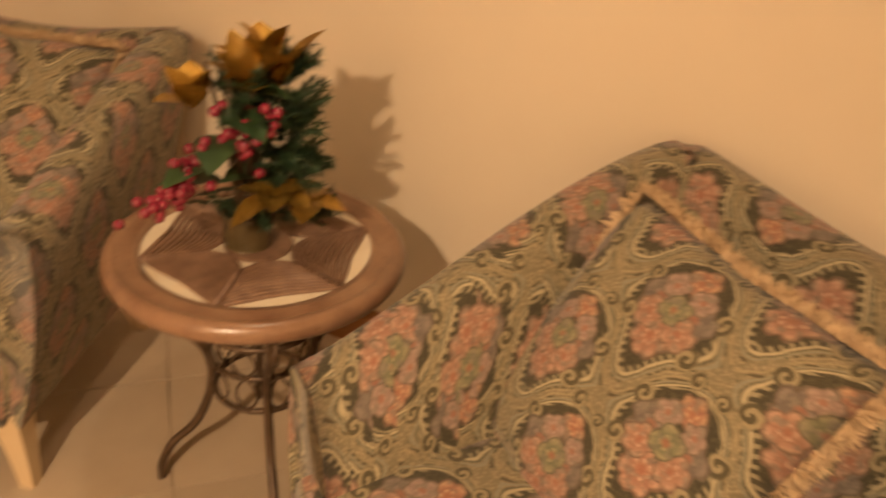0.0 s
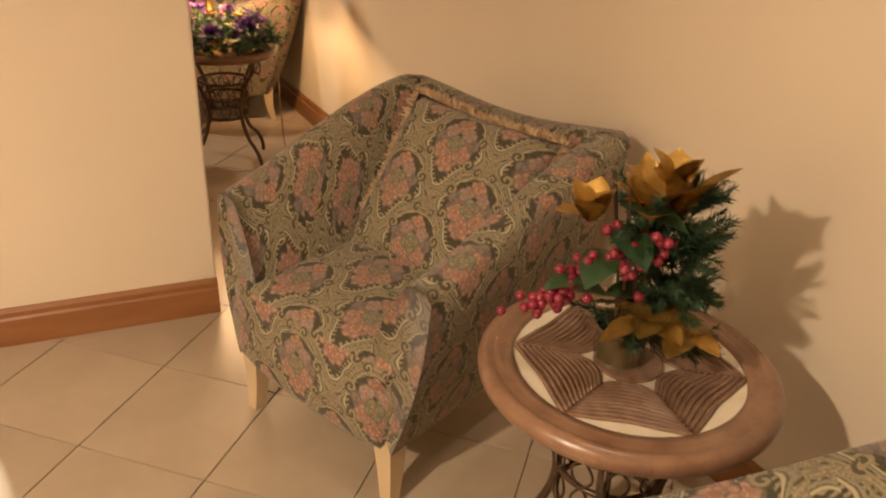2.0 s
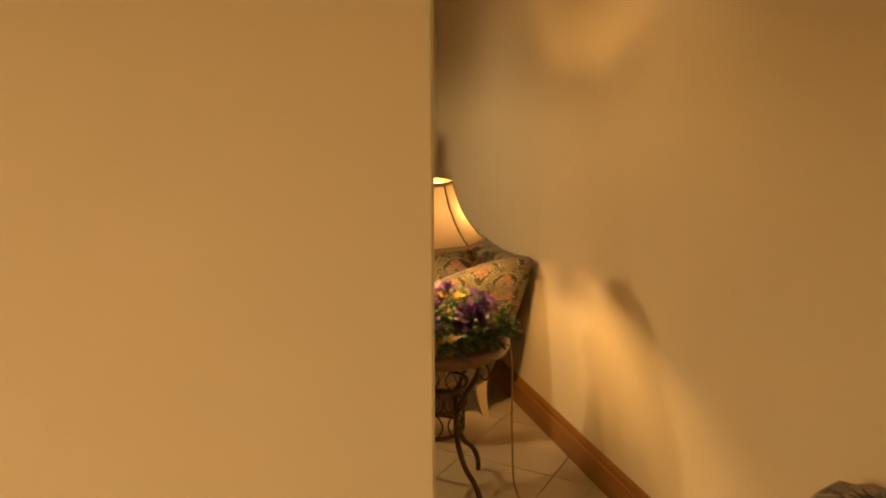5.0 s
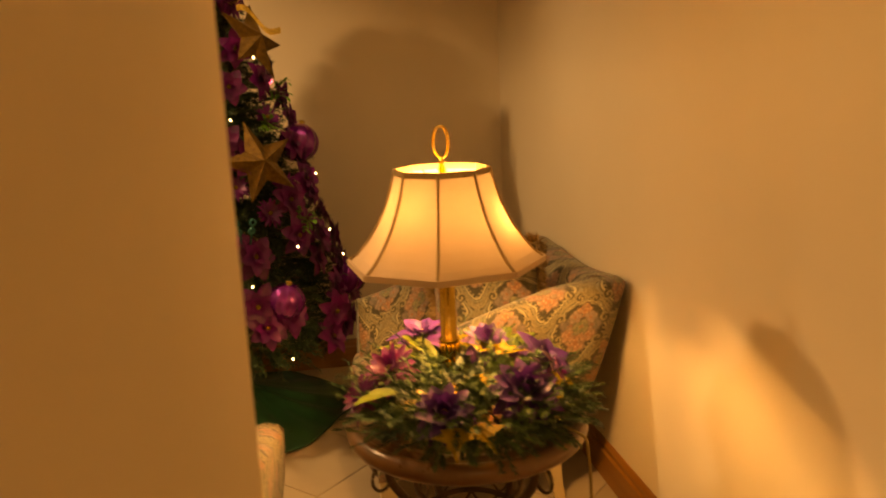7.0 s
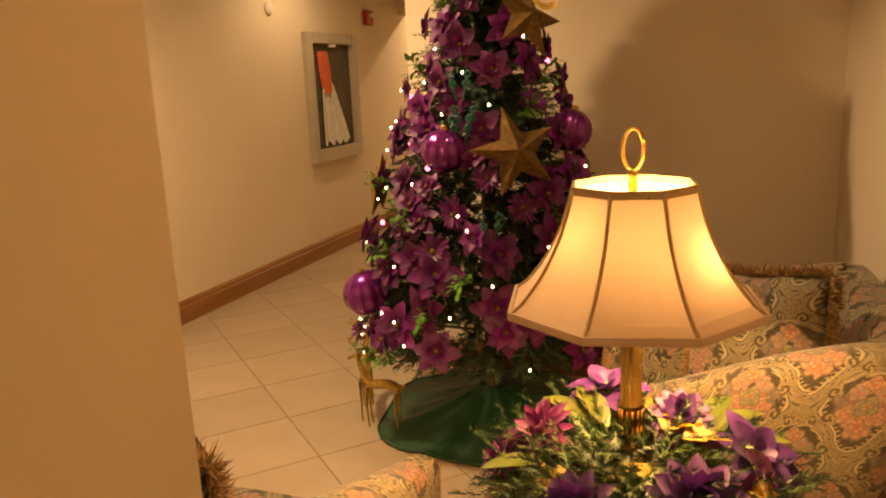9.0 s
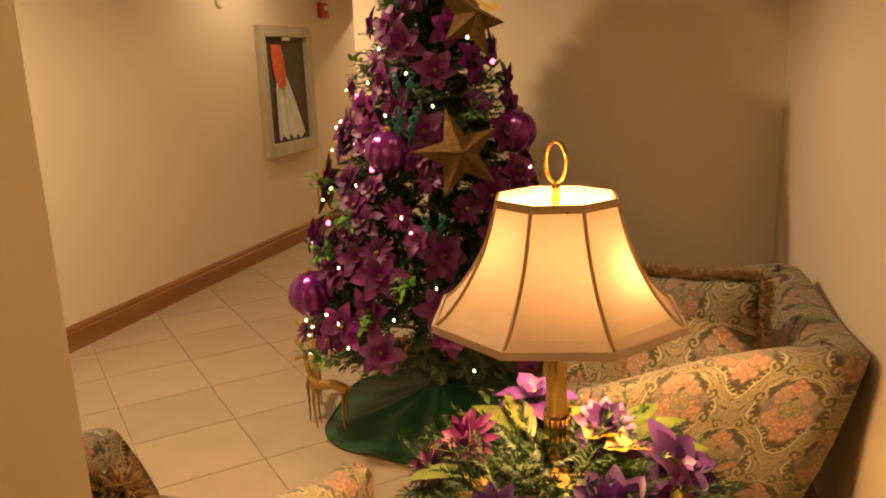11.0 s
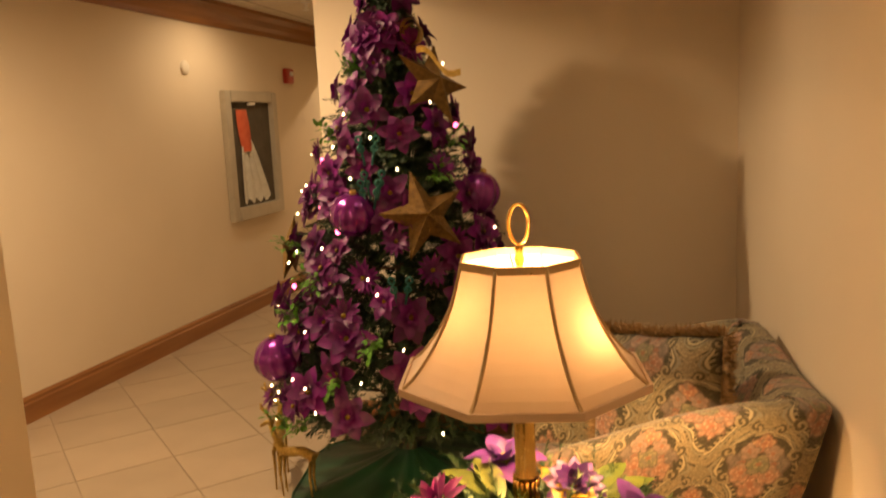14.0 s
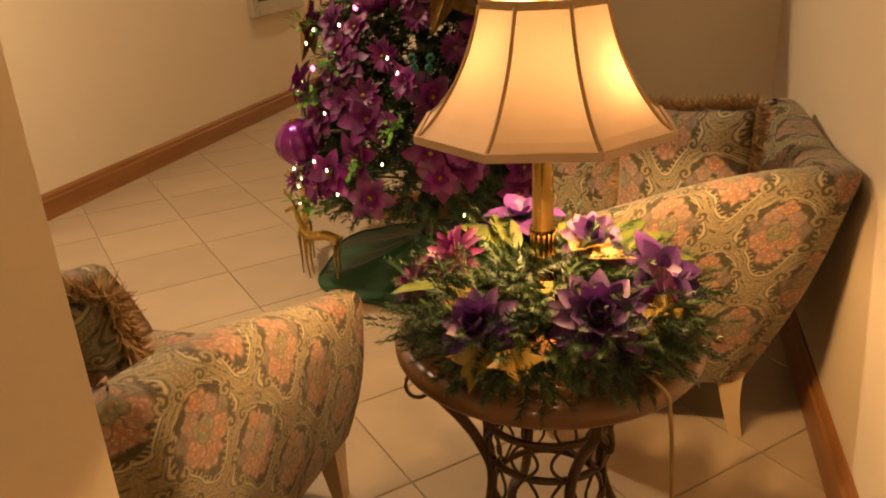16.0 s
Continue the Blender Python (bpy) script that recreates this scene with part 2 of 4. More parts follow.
VIOLET = surface("violet_silk_petal", (0.02, 0.003, 0.06), (0.1, 0.017, 0.19), 40, 180, 0.5, sheen=0.05, transl=0.2, rand=0.3)
MAGENTA = surface("magenta_silk_petal", (0.06, 0.002, 0.055), (0.18, 0.006, 0.14), 30, 180, 0.5, sheen=0.05, transl=0.2, rand=0.3)
BALL = surface("purple_foil_ball", (0.13, 0.008, 0.15), (0.26, 0.025, 0.28), 30, 200, 0.22, metal=0.6, relief=0.05, coat=0.5)
GREENGL = surface("green_glitter", (0.04, 0.16, 0.02), (0.18, 0.42, 0.06), 90, 600, 0.35, metal=0.4, relief=0.8)
TEAL = surface("teal_glitter", (0.01, 0.09, 0.08), (0.03, 0.2, 0.17), 90, 600, 0.4, metal=0.3, relief=0.6)
STARM = surface("antique_gold_glitter", (0.09, 0.05, 0.015), (0.28, 0.16, 0.045), 60, 700, 0.45, metal=0.6, relief=0.9)
SKIRT = surface("green_velvet", (0.001, 0.024, 0.007), (0.003, 0.065, 0.022), 8, 200, 0.55, sheen=0.05, relief=0.2)
BERRY = surface("red_berry", (0.15, 0.008, 0.022), (0.27, 0.02, 0.045), 60, 250, 0.25, coat=0.4, rand=0.3)
VASE = surface("smoky_glass_vase", (0.06, 0.045, 0.02), (0.12, 0.085, 0.04), 20, 120, 0.12, coat=0.6)
FRAMEM = surface("grey_painted_case", (0.4, 0.36, 0.28), (0.5, 0.45, 0.36), 9, 90, 0.5)
DARK = surface("dark_case_lining", (0.07, 0.06, 0.045), (0.12, 0.1, 0.075), 9, 90, 0.8)
DRESS = surface("white_tulle", (0.55, 0.55, 0.5), (0.72, 0.72, 0.66), 20, 120, 0.9)
REDM = surface("red_plastic", (0.32, 0.02, 0.012), (0.4, 0.035, 0.02), 20, 120, 0.4)
REDCLOTH = surface("coral_red_cloth", (0.6, 0.1, 0.05), (0.7, 0.16, 0.08), 20, 120, 0.8)
WHITEP = surface("white_plastic", (0.72, 0.7, 0.66), (0.78, 0.76, 0.72), 20, 120, 0.4)
CORD = surface("gold_lamp_cord", (0.3, 0.2, 0.08), (0.4, 0.28, 0.12), 20, 120, 0.5)
LIT = glow("downlight_lens", (1.0, 0.86, 0.62), 9)
BULBM = glow("lamp_bulb", (1.0, 0.72, 0.36), 25)
FAIRY = glow("fairy_light_warm", (1.0, 0.72, 0.4), 20)
FAIRYP = glow("fairy_light_pink", (1.0, 0.12, 0.3), 10)


# ---- building helpers ----
def empty(name, x=0, y=0, z=0, rz=0):
    o = new(name)
    o.empty_display_size = 0.1
    o.matrix_basis = pose(x, y, z, 0, 0, rz)
    return o


def mesh_of(name, bm, material, smooth=False):
    me = bpy.data.meshes.new(name)
    bm.normal_update()
    bm.to_mesh(me)
    bm.free()
    for m in (material if isinstance(material, (list, tuple)) else [material]):
        me.materials.append(m)
    if smooth:
        for p in me.polygons:
            p.use_smooth = True
    return me


def part(name, bm, material, parent=None, label="", smooth=False):
    o = new(name, mesh_of(name, bm, material, smooth))
    if parent is not None:
        o.parent = parent
    if label:
        o["label"] = label
    return o


def data_part(name, verts, faces, material, parent=None, label="", smooth=False):
    me = bpy.data.meshes.new(name)
    me.from_pydata(verts, [], faces)
    me.materials.append(material)
    if smooth:
        for p in me.polygons:
            p.use_smooth = True
    o = new(name, me)
    if parent is not None:
        o.parent = parent
    if label:
        o["label"] = label
    return o


def box(x0, x1, y0, y1, z0, z1, bevel=0.0, bm=None):
    b = bmesh.new()
    bmesh.ops.create_cube(b, size=1)
    for v in b.verts:
        v.co = Vector(((x0 + x1) / 2 + v.co.x * (x1 - x0), (y0 + y1) / 2 + v.co.y * (y1 - y0), (z0 + z1) / 2 + v.co.z * (z1 - z0)))
    if bevel:
        bmesh.ops.bevel(b, geom=b.edges[:], offset=bevel, segments=2, affect="EDGES")
    if bm is None:
        return b
    tmp = bpy.data.meshes.new("tmp")
    b.to_mesh(tmp)
    b.free()
    bm.from_mesh(tmp)
    bpy.data.meshes.remove(tmp)
    return bm


def lathe(profile, n=40, cx=0.0, cy=0.0, bm=None, closed=False):
    """Turn (r, z) pairs about the upright axis."""
    bm = bm or bmesh.new()
    rings = [[bm.verts.new((cx + r * math.cos(2 * math.pi * i / n), cy + r * math.sin(2 * math.pi * i / n), z)) for i in range(n)] for r, z in profile]
    pairs = list(zip(rings, rings[1:])) + ([(rings[-1], rings[0])] if closed else [])
    for a, b in pairs:
        for i in range(n):
            bm.faces.new((a[i], a[(i + 1) % n], b[(i + 1) % n], b[i]))
    if not closed:
        for ring in (rings[0], rings[-1]):
            try:
                bm.faces.new(ring)
            except ValueError:
                pass
    return bm


def tube(points, radius, n=8, bm=None, taper=1.0, closed=False):
    """A round bar along points."""
    bm = bm or bmesh.new()
    pts = [Vector(p) for p in points]
    rings = []
    for i, p in enumerate(pts):
        a = pts[i - 1] if (i or closed) else pts[i]
        b = pts[(i + 1) % len(pts)] if (i + 1 < len(pts) or closed) else pts[i]
        d = (b - a).normalized()
        side = d.cross(Vector((0.13, 0.21, 0.97)))
        if side.length < 0.05:
            side = d.cross(Vector((1, 0, 0)))
        side.normalize()
        up = side.cross(d)
        r = radius * (1 + (taper - 1) * i / max(1, len(pts) - 1))
        rings.append([bm.verts.new(p + (side * math.cos(2 * math.pi * k / n) + up * math.sin(2 * math.pi * k / n)) * r) for k in range(n)])
    for a, b in list(zip(rings, rings[1:])) + ([(rings[-1], rings[0])] if closed else []):
        for k in range(n):
            bm.faces.new((a[k], a[(k + 1) % n], b[(k + 1) % n], b[k]))
    if not closed:
        bm.faces.new(rings[0])
        bm.faces.new(rings[-1])
    return bm


def curve_points(ctrl, n=16):
    """Smooth points through control points."""
    p = [Vector(c) for c in ctrl]
    p = [p[0] * 2 - p[1]] + p + [p[-1] * 2 - p[-2]]
    out = []
    for i in range(1, len(p) - 2):
        for k in range(n):
            t = k / n
            out.append(0.5 * ((2 * p[i]) + (p[i + 1] - p[i - 1]) * t + (2 * p[i - 1] - 5 * p[i] + 4 * p[i + 1] - p[i + 2]) * t * t + (3 * p[i] - p[i - 1] - 3 * p[i + 1] + p[i + 2]) * t ** 3))
    out.append(p[-2])
    return out


def structure(name, bm, material, label, category):
    return tagged(part(name, bm, material), label, category, "", "structure")


# ---- the setting ----
def xc(y):
    return -3.505 + 0.045 * (y - 4)


structure("wall_long", box(0, 0.15, -4.2, Y_B + 0.15, 0, 2.6), WALL, "cream painted plain wall behind the armchairs", "wall")
structure("wall_tree_niche", box(X_B, 0, Y_B, 9.4, 0, 2.6), WALL, "cream painted end wall behind the decorated tree", "wall")
SKEW = 0.08
pier_bm = box(PIER[0], PIER[1], PIER[2], PIER[3], 0, 2.6, 0.006)
for q in pier_bm.verts:
    if q.co.y < 0.4:
        q.co.y += SKEW * (PIER[1] - q.co.x) / (PIER[1] - PIER[0])
structure("wall_pier", pier_bm, WALL, "cream painted free-standing pier between two niches", "wall")
structure("wall_back", box(-4.3, 0.15, -4.35, -4.2, 0, 2.6), WALL, "cream painted wall closing the corridor", "wall")
bm = bmesh.new()
vs = [bm.verts.new(c) for c in ((xc(-4.2), -4.2, 0), (xc(8.9), 8.9, 0), (xc(8.9) - 0.15, 8.9, 0), (xc(-4.2) - 0.15, -4.2, 0))]
top = [bm.verts.new(v.co + Vector((0, 0, 2.6))) for v in vs]
bm.faces.new(vs[::-1])
bm.faces.new(top)
for i in range(4):
    bm.faces.new((vs[i], vs[(i + 1) % 4], top[(i + 1) % 4], top[i]))
structure("wall_corridor", bm, WALL, "cream painted long corridor wall", "wall")
structure("wall_corridor_end", box(-3.9, X_B, 9.25, 9.4, 0, 2.6), WALL, "cream painted wall at the corridor's end", "wall")
structure("lintel", box(xc(7.6) + 0.002, X_B - 0.002, 7.6, 7.75, 1.99, 2.6), WALL, "cream lintel across the corridor", "lintel")
structure("floor", box(-4.3, 0.15, -4.35, 9.4, -0.1, -0.006), GROUT, "beige stone tile floor laid diagonally with thin joints", "floor")

# ceilings
structure("ceiling_niches", box(X_B - 0.1, 0, -4.2, Y_B, NICHE, NICHE + 0.3), CEILM, "low white ceiling over the seating niches", "ceiling")
bm = box(-4.3, X_B, -4.2, 9.3, CEIL + 0.02, CEIL + 0.1)
for i in range(-7, 16):
    for j in range(4):
        box(X_B - 0.12 - (j + 1) * 0.606 + 0.012, X_B - 0.12 - j * 0.606 - 0.012, i * 0.606 + 0.012, (i + 1) * 0.606 - 0.012, CEIL, CEIL + 0.022, 0, bm)
structure("ceiling_corridor", bm, CEILM, "suspended ceiling of square off-white tiles", "ceiling")


def moulding(name, a, b, profile, material, label, category):
    """A moulding from a to b; profile: (out, z) pairs; out is to the left of a->b."""
    bm = bmesh.new()
    d = (Vector(b) - Vector(a)).normalized()
    left = Vector((-d.y, d.x, 0))
    rows = [[bm.verts.new(Vector(p) + left * o + Vector((0, 0, z))) for o, z in profile] for p in (a, b)]
    n = len(profile)
    for i in range(n):
        bm.faces.new((rows[0][i], rows[0][(i + 1) % n], rows[1][(i + 1) % n], rows[1][i]))
    bm.faces.new(rows[0])
    bm.faces.new(rows[1][::-1])
    bmesh.ops.recalc_face_normals(bm, faces=bm.faces[:])
    return structure(name, bm, material, label, category)


SKIRTING = [(0.001, 0.0), (0.02, 0.0), (0.02, 0.1), (0.014, 0.108), (0.014, 0.125), (0.006, 0.14), (0.001, 0.14)]


def crown(z, h=0.15, w=0.1):
    return [(0.001, z - h), (0.018, z - h), (0.022, z - h * 0.8), (0.045, z - h * 0.62), (0.06, z - h * 0.35), (w * 0.85, z - h * 0.22), (w, z - h * 0.18), (w, z - 0.002), (0.001, z - 0.002)]


BASE = ("reddish oak baseboard with a moulded top", "baseboard")
moulding("baseboard_long", (0, -4.2, 0), (0, Y_B, 0), SKIRTING, WOOD, *BASE)
moulding("baseboard_tree_niche", (0, Y_B, 0), (X_B, Y_B, 0), SKIRTING, WOODX, *BASE)
moulding("baseboard_niche_side", (X_B, Y_B, 0), (X_B, 9.25, 0), SKIRTING, WOOD, *BASE)
moulding("baseboard_pier_front", (PIER[1], 0, 0), (PIER[0], SKEW, 0), SKIRTING, WOODX, *BASE)
moulding("baseboard_pier_back", (PIER[0], PIER[3], 0), (PIER[1], PIER[3], 0), SKIRTING, WOODX, *BASE)
moulding("baseboard_pier_corridor", (PIER[0], 0, 0), (PIER[0], PIER[3], 0), SKIRTING, WOOD, *BASE)
moulding("baseboard_corridor", (xc(7.6), 7.6, 0), (xc(-4.2), -4.2, 0), SKIRTING, WOOD, *BASE)
CRN = ("reddish oak crown moulding under the ceiling", "crown moulding")
moulding("crown_long", (0, -4.2, 0), (0, Y_B, 0), crown(NICHE), WOOD, *CRN)
moulding("crown_tree_niche", (0, Y_B, 0), (X_B, Y_B, 0), crown(NICHE), WOODX, *CRN)
moulding("crown_corridor", (xc(7.6), 7.6, 0), (xc(-4.2), -4.2, 0), crown(CEIL, 0.17, 0.11), WOOD, *CRN)
moulding("crown_niche_edge", (X_B - 0.1, -4.2, 0), (X_B - 0.1, Y_B, 0), [(0.001, NICHE - 0.002), (0.03, NICHE - 0.002), (0.1, CEIL - 0.03), (0.1, CEIL - 0.002), (0.001, CEIL - 0.002)], WOOD, *CRN)


# ---- armchairs ----
def lerp(a, b, t):
    return a + (b - a) * t


def ease(t):
    t = min(1, max(0, t))
    return t * t * (3 - 2 * t)


def chair_outline(s, front):
    """Along the shell, s from 0 (front of one arm) over the back to 3: foot and top of the outer face."""
    if s < 1:
        x0, y0, x1, y1, z1 = -lerp(0.30, 0.285, s), lerp(-0.375, 0.26, s), -lerp(0.385, 0.42, s), lerp(-0.35, 0.43, s), front + (0.8 - front) * math.sin(math.pi / 2 * s) ** 1.3
    elif s < 2:
        k = s - 1
        x0, y0, x1, y1 = lerp(-0.285, 0.285, k), 0.26, lerp(-0.42, 0.42, k), 0.43 + 0.03 * math.sin(math.pi * k)
        z1 = 0.80 - 0.045 * math.sin(math.pi * k) ** 1.5
    else:
        k = s - 2
        x0, y0, x1, y1, z1 = lerp(0.285, 0.30, k), lerp(0.26, -0.375, k), lerp(0.42, 0.385, k), lerp(0.43, -0.35, k), front + (0.8 - front) * math.cos(math.pi / 2 * k) ** 1.3
    return Vector((x0, y0, 0.18)), Vector((x1, y1, z1))


def armchair(x, y, rz, label, wide=1.0, high=1.0, front=0.6):
    chair = tagged(empty("armchair", x, y, 0, rz), label, "armchair", "matching floral armchairs")
    chair.scale = (wide, wide, high)
    bm = bmesh.new()
    uvl = bm.loops.layers.uv.new("UVMap")
    N = 66
    prof = []
    for i in range(N + 1):
        s = 3 * i / N
        s = s + 0.03 * math.sin(2 * math.pi * s)       # closer samples at the corners
        foot, top = chair_outline(min(2.999, max(0, s)), front)
        # rounded corners where arm meets back
        for c in (1, 2):
            d = s - c
            if abs(d) < 0.09:
                pull = (0.09 - abs(d)) / 0.09
                top = top + Vector((0.035 * (1 if c == 1 else -1), -0.035, 0.0)) * pull ** 2
                foot = foot + Vector((0.04 * (1 if c == 1 else -1), -0.04, 0)) * pull ** 2
        inward = Vector((1, 0, 0)) if s < 0.97 else Vector((-1, 0, 0)) if s > 2.03 else Vector((0, -1, 0))
        if 0.9 < s < 1.1:
            inward = Vector((1, -(s - 0.9) / 0.2 * 1.0, 0)).normalized() if s < 1 else Vector((1 - (s - 1) / 0.1 * 0.9, -1, 0)).normalized()
        if 1.9 < s < 2.1:
            inward = Vector((-(s - 1.9) / 0.1, -1, 0)).normalized() if s < 2 else Vector((-1, -(2.1 - s) / 0.1, 0)).normalized()
        thick = 0.085 + 0.03 * (1 - abs(s - 1.5) / 1.5)
        row = []
        for k in range(7):                              # outer face, slightly bellied
            t = k / 6
            p = foot.lerp(top, t)
            p = p - inward * 0.022 * math.sin(math.pi * t)
            row.append(p)
        for a in (0.25, 0.5, 0.75):                     # rolled top edge
            ang = math.pi * a
            row.append(top + inward * thick * (1 - math.cos(ang)) / 2 + Vector((0, 0, 0.022 * math.sin(ang))))
        row.append(top + inward * thick)
        seat = foot.lerp(top, 0.25) + inward * (thick + 0.03)
        seat.z = 0.37
        for t in (0.33, 0.66, 1.0):
            row.append((top + inward * thick).lerp(seat, t) + inward * 0.018 * math.sin(math.pi * t))
        prof.append([bm.verts.new(p) for p in row])
    run = [0.0]
    for i in range(N):
        run.append(run[-1] + (prof[i + 1][6].co - prof[i][6].co).length)
    half = run[-1] / 2
    M = len(prof[0])
    for i in range(N):
        vv = [0.0]
        for k in range(M - 1):
            vv.append(vv[-1] + (prof[i][k + 1].co - prof[i][k].co).length)
        for k in range(M - 1):
            f = bm.faces.new((prof[i][k], prof[i + 1][k], prof[i + 1][k + 1], prof[i][k + 1]))
            for lp, (a, b) in zip(f.loops, ((i, k), (i + 1, k), (i + 1, k + 1), (i, k + 1))):
                lp[uvl].uv = (run[a] - half, vv[b] + 0.09)
    for i in (0, N):
        f = bm.faces.new(prof[i] if i else prof[i][::-1])
        for lp in f.loops:
            lp[uvl].uv = (lp.vert.co.x, lp.vert.co.z)
    part("upholstered_shell", bm, CLOTH, chair, "tapestry arms and back with a waved top", True)

    def padded(name, x0, x1, y0, y1, z0, z1, crownz, narrow=0.05):
        b = bmesh.new()
        bmesh.ops.create_cube(b, size=1)
        bmesh.ops.subdivide_edges(b, edges=b.edges[:], cuts=9, use_grid_fill=True)
        uvs = b.loops.layers.uv.new("UVMap")
        for v in b.verts:
            q = v.co * 2
            r = [abs(c) for c in q]
            def soft(c, o1, o2):
                return c * (1 - 0.05 * (o1 ** 4 + o2 ** 4))
            cx, cy, cz = soft(q.x, r[1], r[2]), soft(q.y, r[0], r[2]), soft(q.z, r[0], r[1])
            taper = 1 - narrow * (1 - cz) / 2
            v.co = Vector(((x0 + x1) / 2 + cx * (x1 - x0) / 2 * taper, (y0 + y1) / 2 + cy * (y1 - y0) / 2, (z0 + z1) / 2 + cz * (z1 - z0) / 2 + crownz * max(0, cz) * (1 - q.x ** 2) * (1 - q.y ** 2)))
        b.normal_update()
        for f in b.faces:
            n = f.normal
            for lp in f.loops:
                c = lp.vert.co
                lp[uvs].uv = (c.x, c.y + 0.42) if abs(n.z) > 0.6 else (c.x, c.z) if abs(n.y) > 0.5 else (c.y, c.z)
        return part(name, b, CLOTH, chair, "", True)
    padded("seat", -0.31, 0.31, -0.40, 0.34, 0.33, 0.43, 0.03)
    padded("front_panel", -0.325, 0.325, -0.405, 0.24, 0.17, 0.37, 0.0, 0.11)
    for lx, ly in ((-0.262, -0.34), (0.262, -0.34), (-0.245, 0.215), (0.245, 0.215)):
        b = bmesh.new()
        rows = []
        for k in range(7):
            t = k / 6
            w = lerp(0.034, 0.016, t ** 0.8)
            off = 0.03 * t * t * (1 if ly > 0 else -0.3)
            z = 0.215 * (1 - t)
            rows.append([b.verts.new((lx + dx * w + 0.012 * t * (1 if lx > 0 else -1), ly + dy * w + off, z)) for dx, dy in ((-1, -1), (1, -1), (1, 1), (-1, 1))])
        for a, c in zip(rows, rows[1:]):
            for i in range(4):
                b.faces.new((a[i], c[i], c[(i + 1) % 4], a[(i + 1) % 4]))
        b.faces.new(rows[0])
        b.faces.new(rows[-1][::-1])
        bmesh.ops.recalc_face_normals(b, faces=b.faces[:])
        part("leg", b, CREAM, chair, "tapered cream wooden leg")
    return chair


CH1 = armchair(-0.648, -0.756, -69.6, "floral tapestry armchair with cream legs and a pillow", 1.07, 1.1, 0.612)
CH2 = armchair(-0.715, -2.47, -122, "floral tapestry armchair beside the round inlaid table", 1.17, 1.13, 0.545)
CH3 = armchair(-0.465, 2.38, -88, "floral tapestry armchair against the long wall", 1.0, 0.97)
CH4 = armchair(-1.49, 1.35, 176, "floral tapestry armchair with its back to the pier", 1.0, 0.95)


def pillow(m, size, label, long_fringe):
    """A square scatter cushion: a stuffed body with a fringe along its seams."""
    th = tagged(empty("throw_pillow"), label, "pillow", "scatter cushions")
    th.matrix_basis = m
    n, h = 18, size / 2
    bm = bmesh.new()
    uvl = bm.loops.layers.uv.new("UVMap")
    for side in (1, -1):
        g = []
        for i in range(n + 1):
            row = []
            for j in range(n + 1):
                a, b = 2 * i / n - 1, 2 * j / n - 1
                pinch = 1 - 0.07 * (1 - abs(a * b))* (abs(a) ** 3 + abs(b) ** 3) / 2
                z = side * 0.085 * ((1 - a ** 4) * (1 - b ** 4)) ** 0.55
                row.append(bm.verts.new((a * h * pinch, b * h * pinch, z + 0.006 * math.sin(9 * a + 4 * b))))
            g.append(row)
        for i in range(n):
            for j in range(n):
                q = (g[i][j], g[i + 1][j], g[i + 1][j + 1], g[i][j + 1])
                f = bm.faces.new(q if side > 0 else q[::-1])
                for lp in f.loops:
                    lp[uvl].uv = (lp.vert.co.x + 0.135, lp.vert.co.y)
    bmesh.ops.remove_doubles(bm, verts=bm.verts[:], dist=0.0005)
    part("pillow_cover", bm, CLOTH, th, "", True)
    verts, faces = [], []
    rng = random.Random(5)
    count = 5200 if long_fringe else 6000
    for i in range(count):
        t = rng.random() * 4
        e, k = int(t), (t % 1) * 2 - 1
        base = Vector(((k, 1, 0), (1, -k, 0), (-k, -1, 0), (-1, k, 0))[e]) * h * (1 - 0.06 * (1 - abs(k)))
        out = Vector(((0, 1, 0), (1, 0, 0), (0, -1, 0), (-1, 0, 0))[e])
        d = (out + Vector((rng.uniform(-1, 1), rng.uniform(-1, 1), rng.uniform(-1.6, 1.6))) * 0.8).normalized()
        ln = rng.uniform(0.02, 0.045) if long_fringe else rng.uniform(0.016, 0.032)
        w = 0.0022 if long_fringe else 0.003
        sd = d.cross(Vector((rng.uniform(-1, 1), rng.uniform(-1, 1), rng.uniform(-1, 1)))).normalized() * w
        base = base + Vector((0, 0, rng.uniform(-0.012, 0.012)))
        tip = base + d * ln + Vector((rng.uniform(-1, 1), rng.uniform(-1, 1), rng.uniform(-1, 1))) * 0.006
        mid = base + d * ln * 0.5
        o = len(verts)
        verts += [base - sd, base + sd, mid + sd, mid - sd, tip]
        faces += [(o, o + 1, o + 2, o + 3), (o + 3, o + 2, o + 4)]
    data_part("fringe", verts, faces, FUR if long_fringe else FURL, th, "tan brush fringe")
    return th


def on_chair(ch, x, y, z, rx, ry, rz):
    return Matrix.LocRotScale(ch.location, ch.rotation_euler, None) @ pose(x, y, z, 0, 0, rz) @ pose(0, 0, 0, rx, 0, 0) @ pose(0, 0, 0, 0, 0, ry)


pillow(on_chair(CH1, 0.03, 0.12, 0.665, 56, -4, 4), 0.53, "floral tapestry pillow with a short tan fringe on an armchair", False)
pillow(on_chair(CH2, -0.08, 0.06, 0.67, 54, -2, -4), 0.54, "floral tapestry pillow with a tan fringe leaning on an armchair", False)
pillow(on_chair(CH3, -0.02, 0.08, 0.64, 80, 6, 58), 0.40, "floral pillow with a shaggy tan fringe on an armchair", True)
pillow(on_chair(CH4, 0.05, 0.12, 0.62, 66, 4, 12), 0.40, "floral pillow with a shaggy tan fringe on an armchair", True)


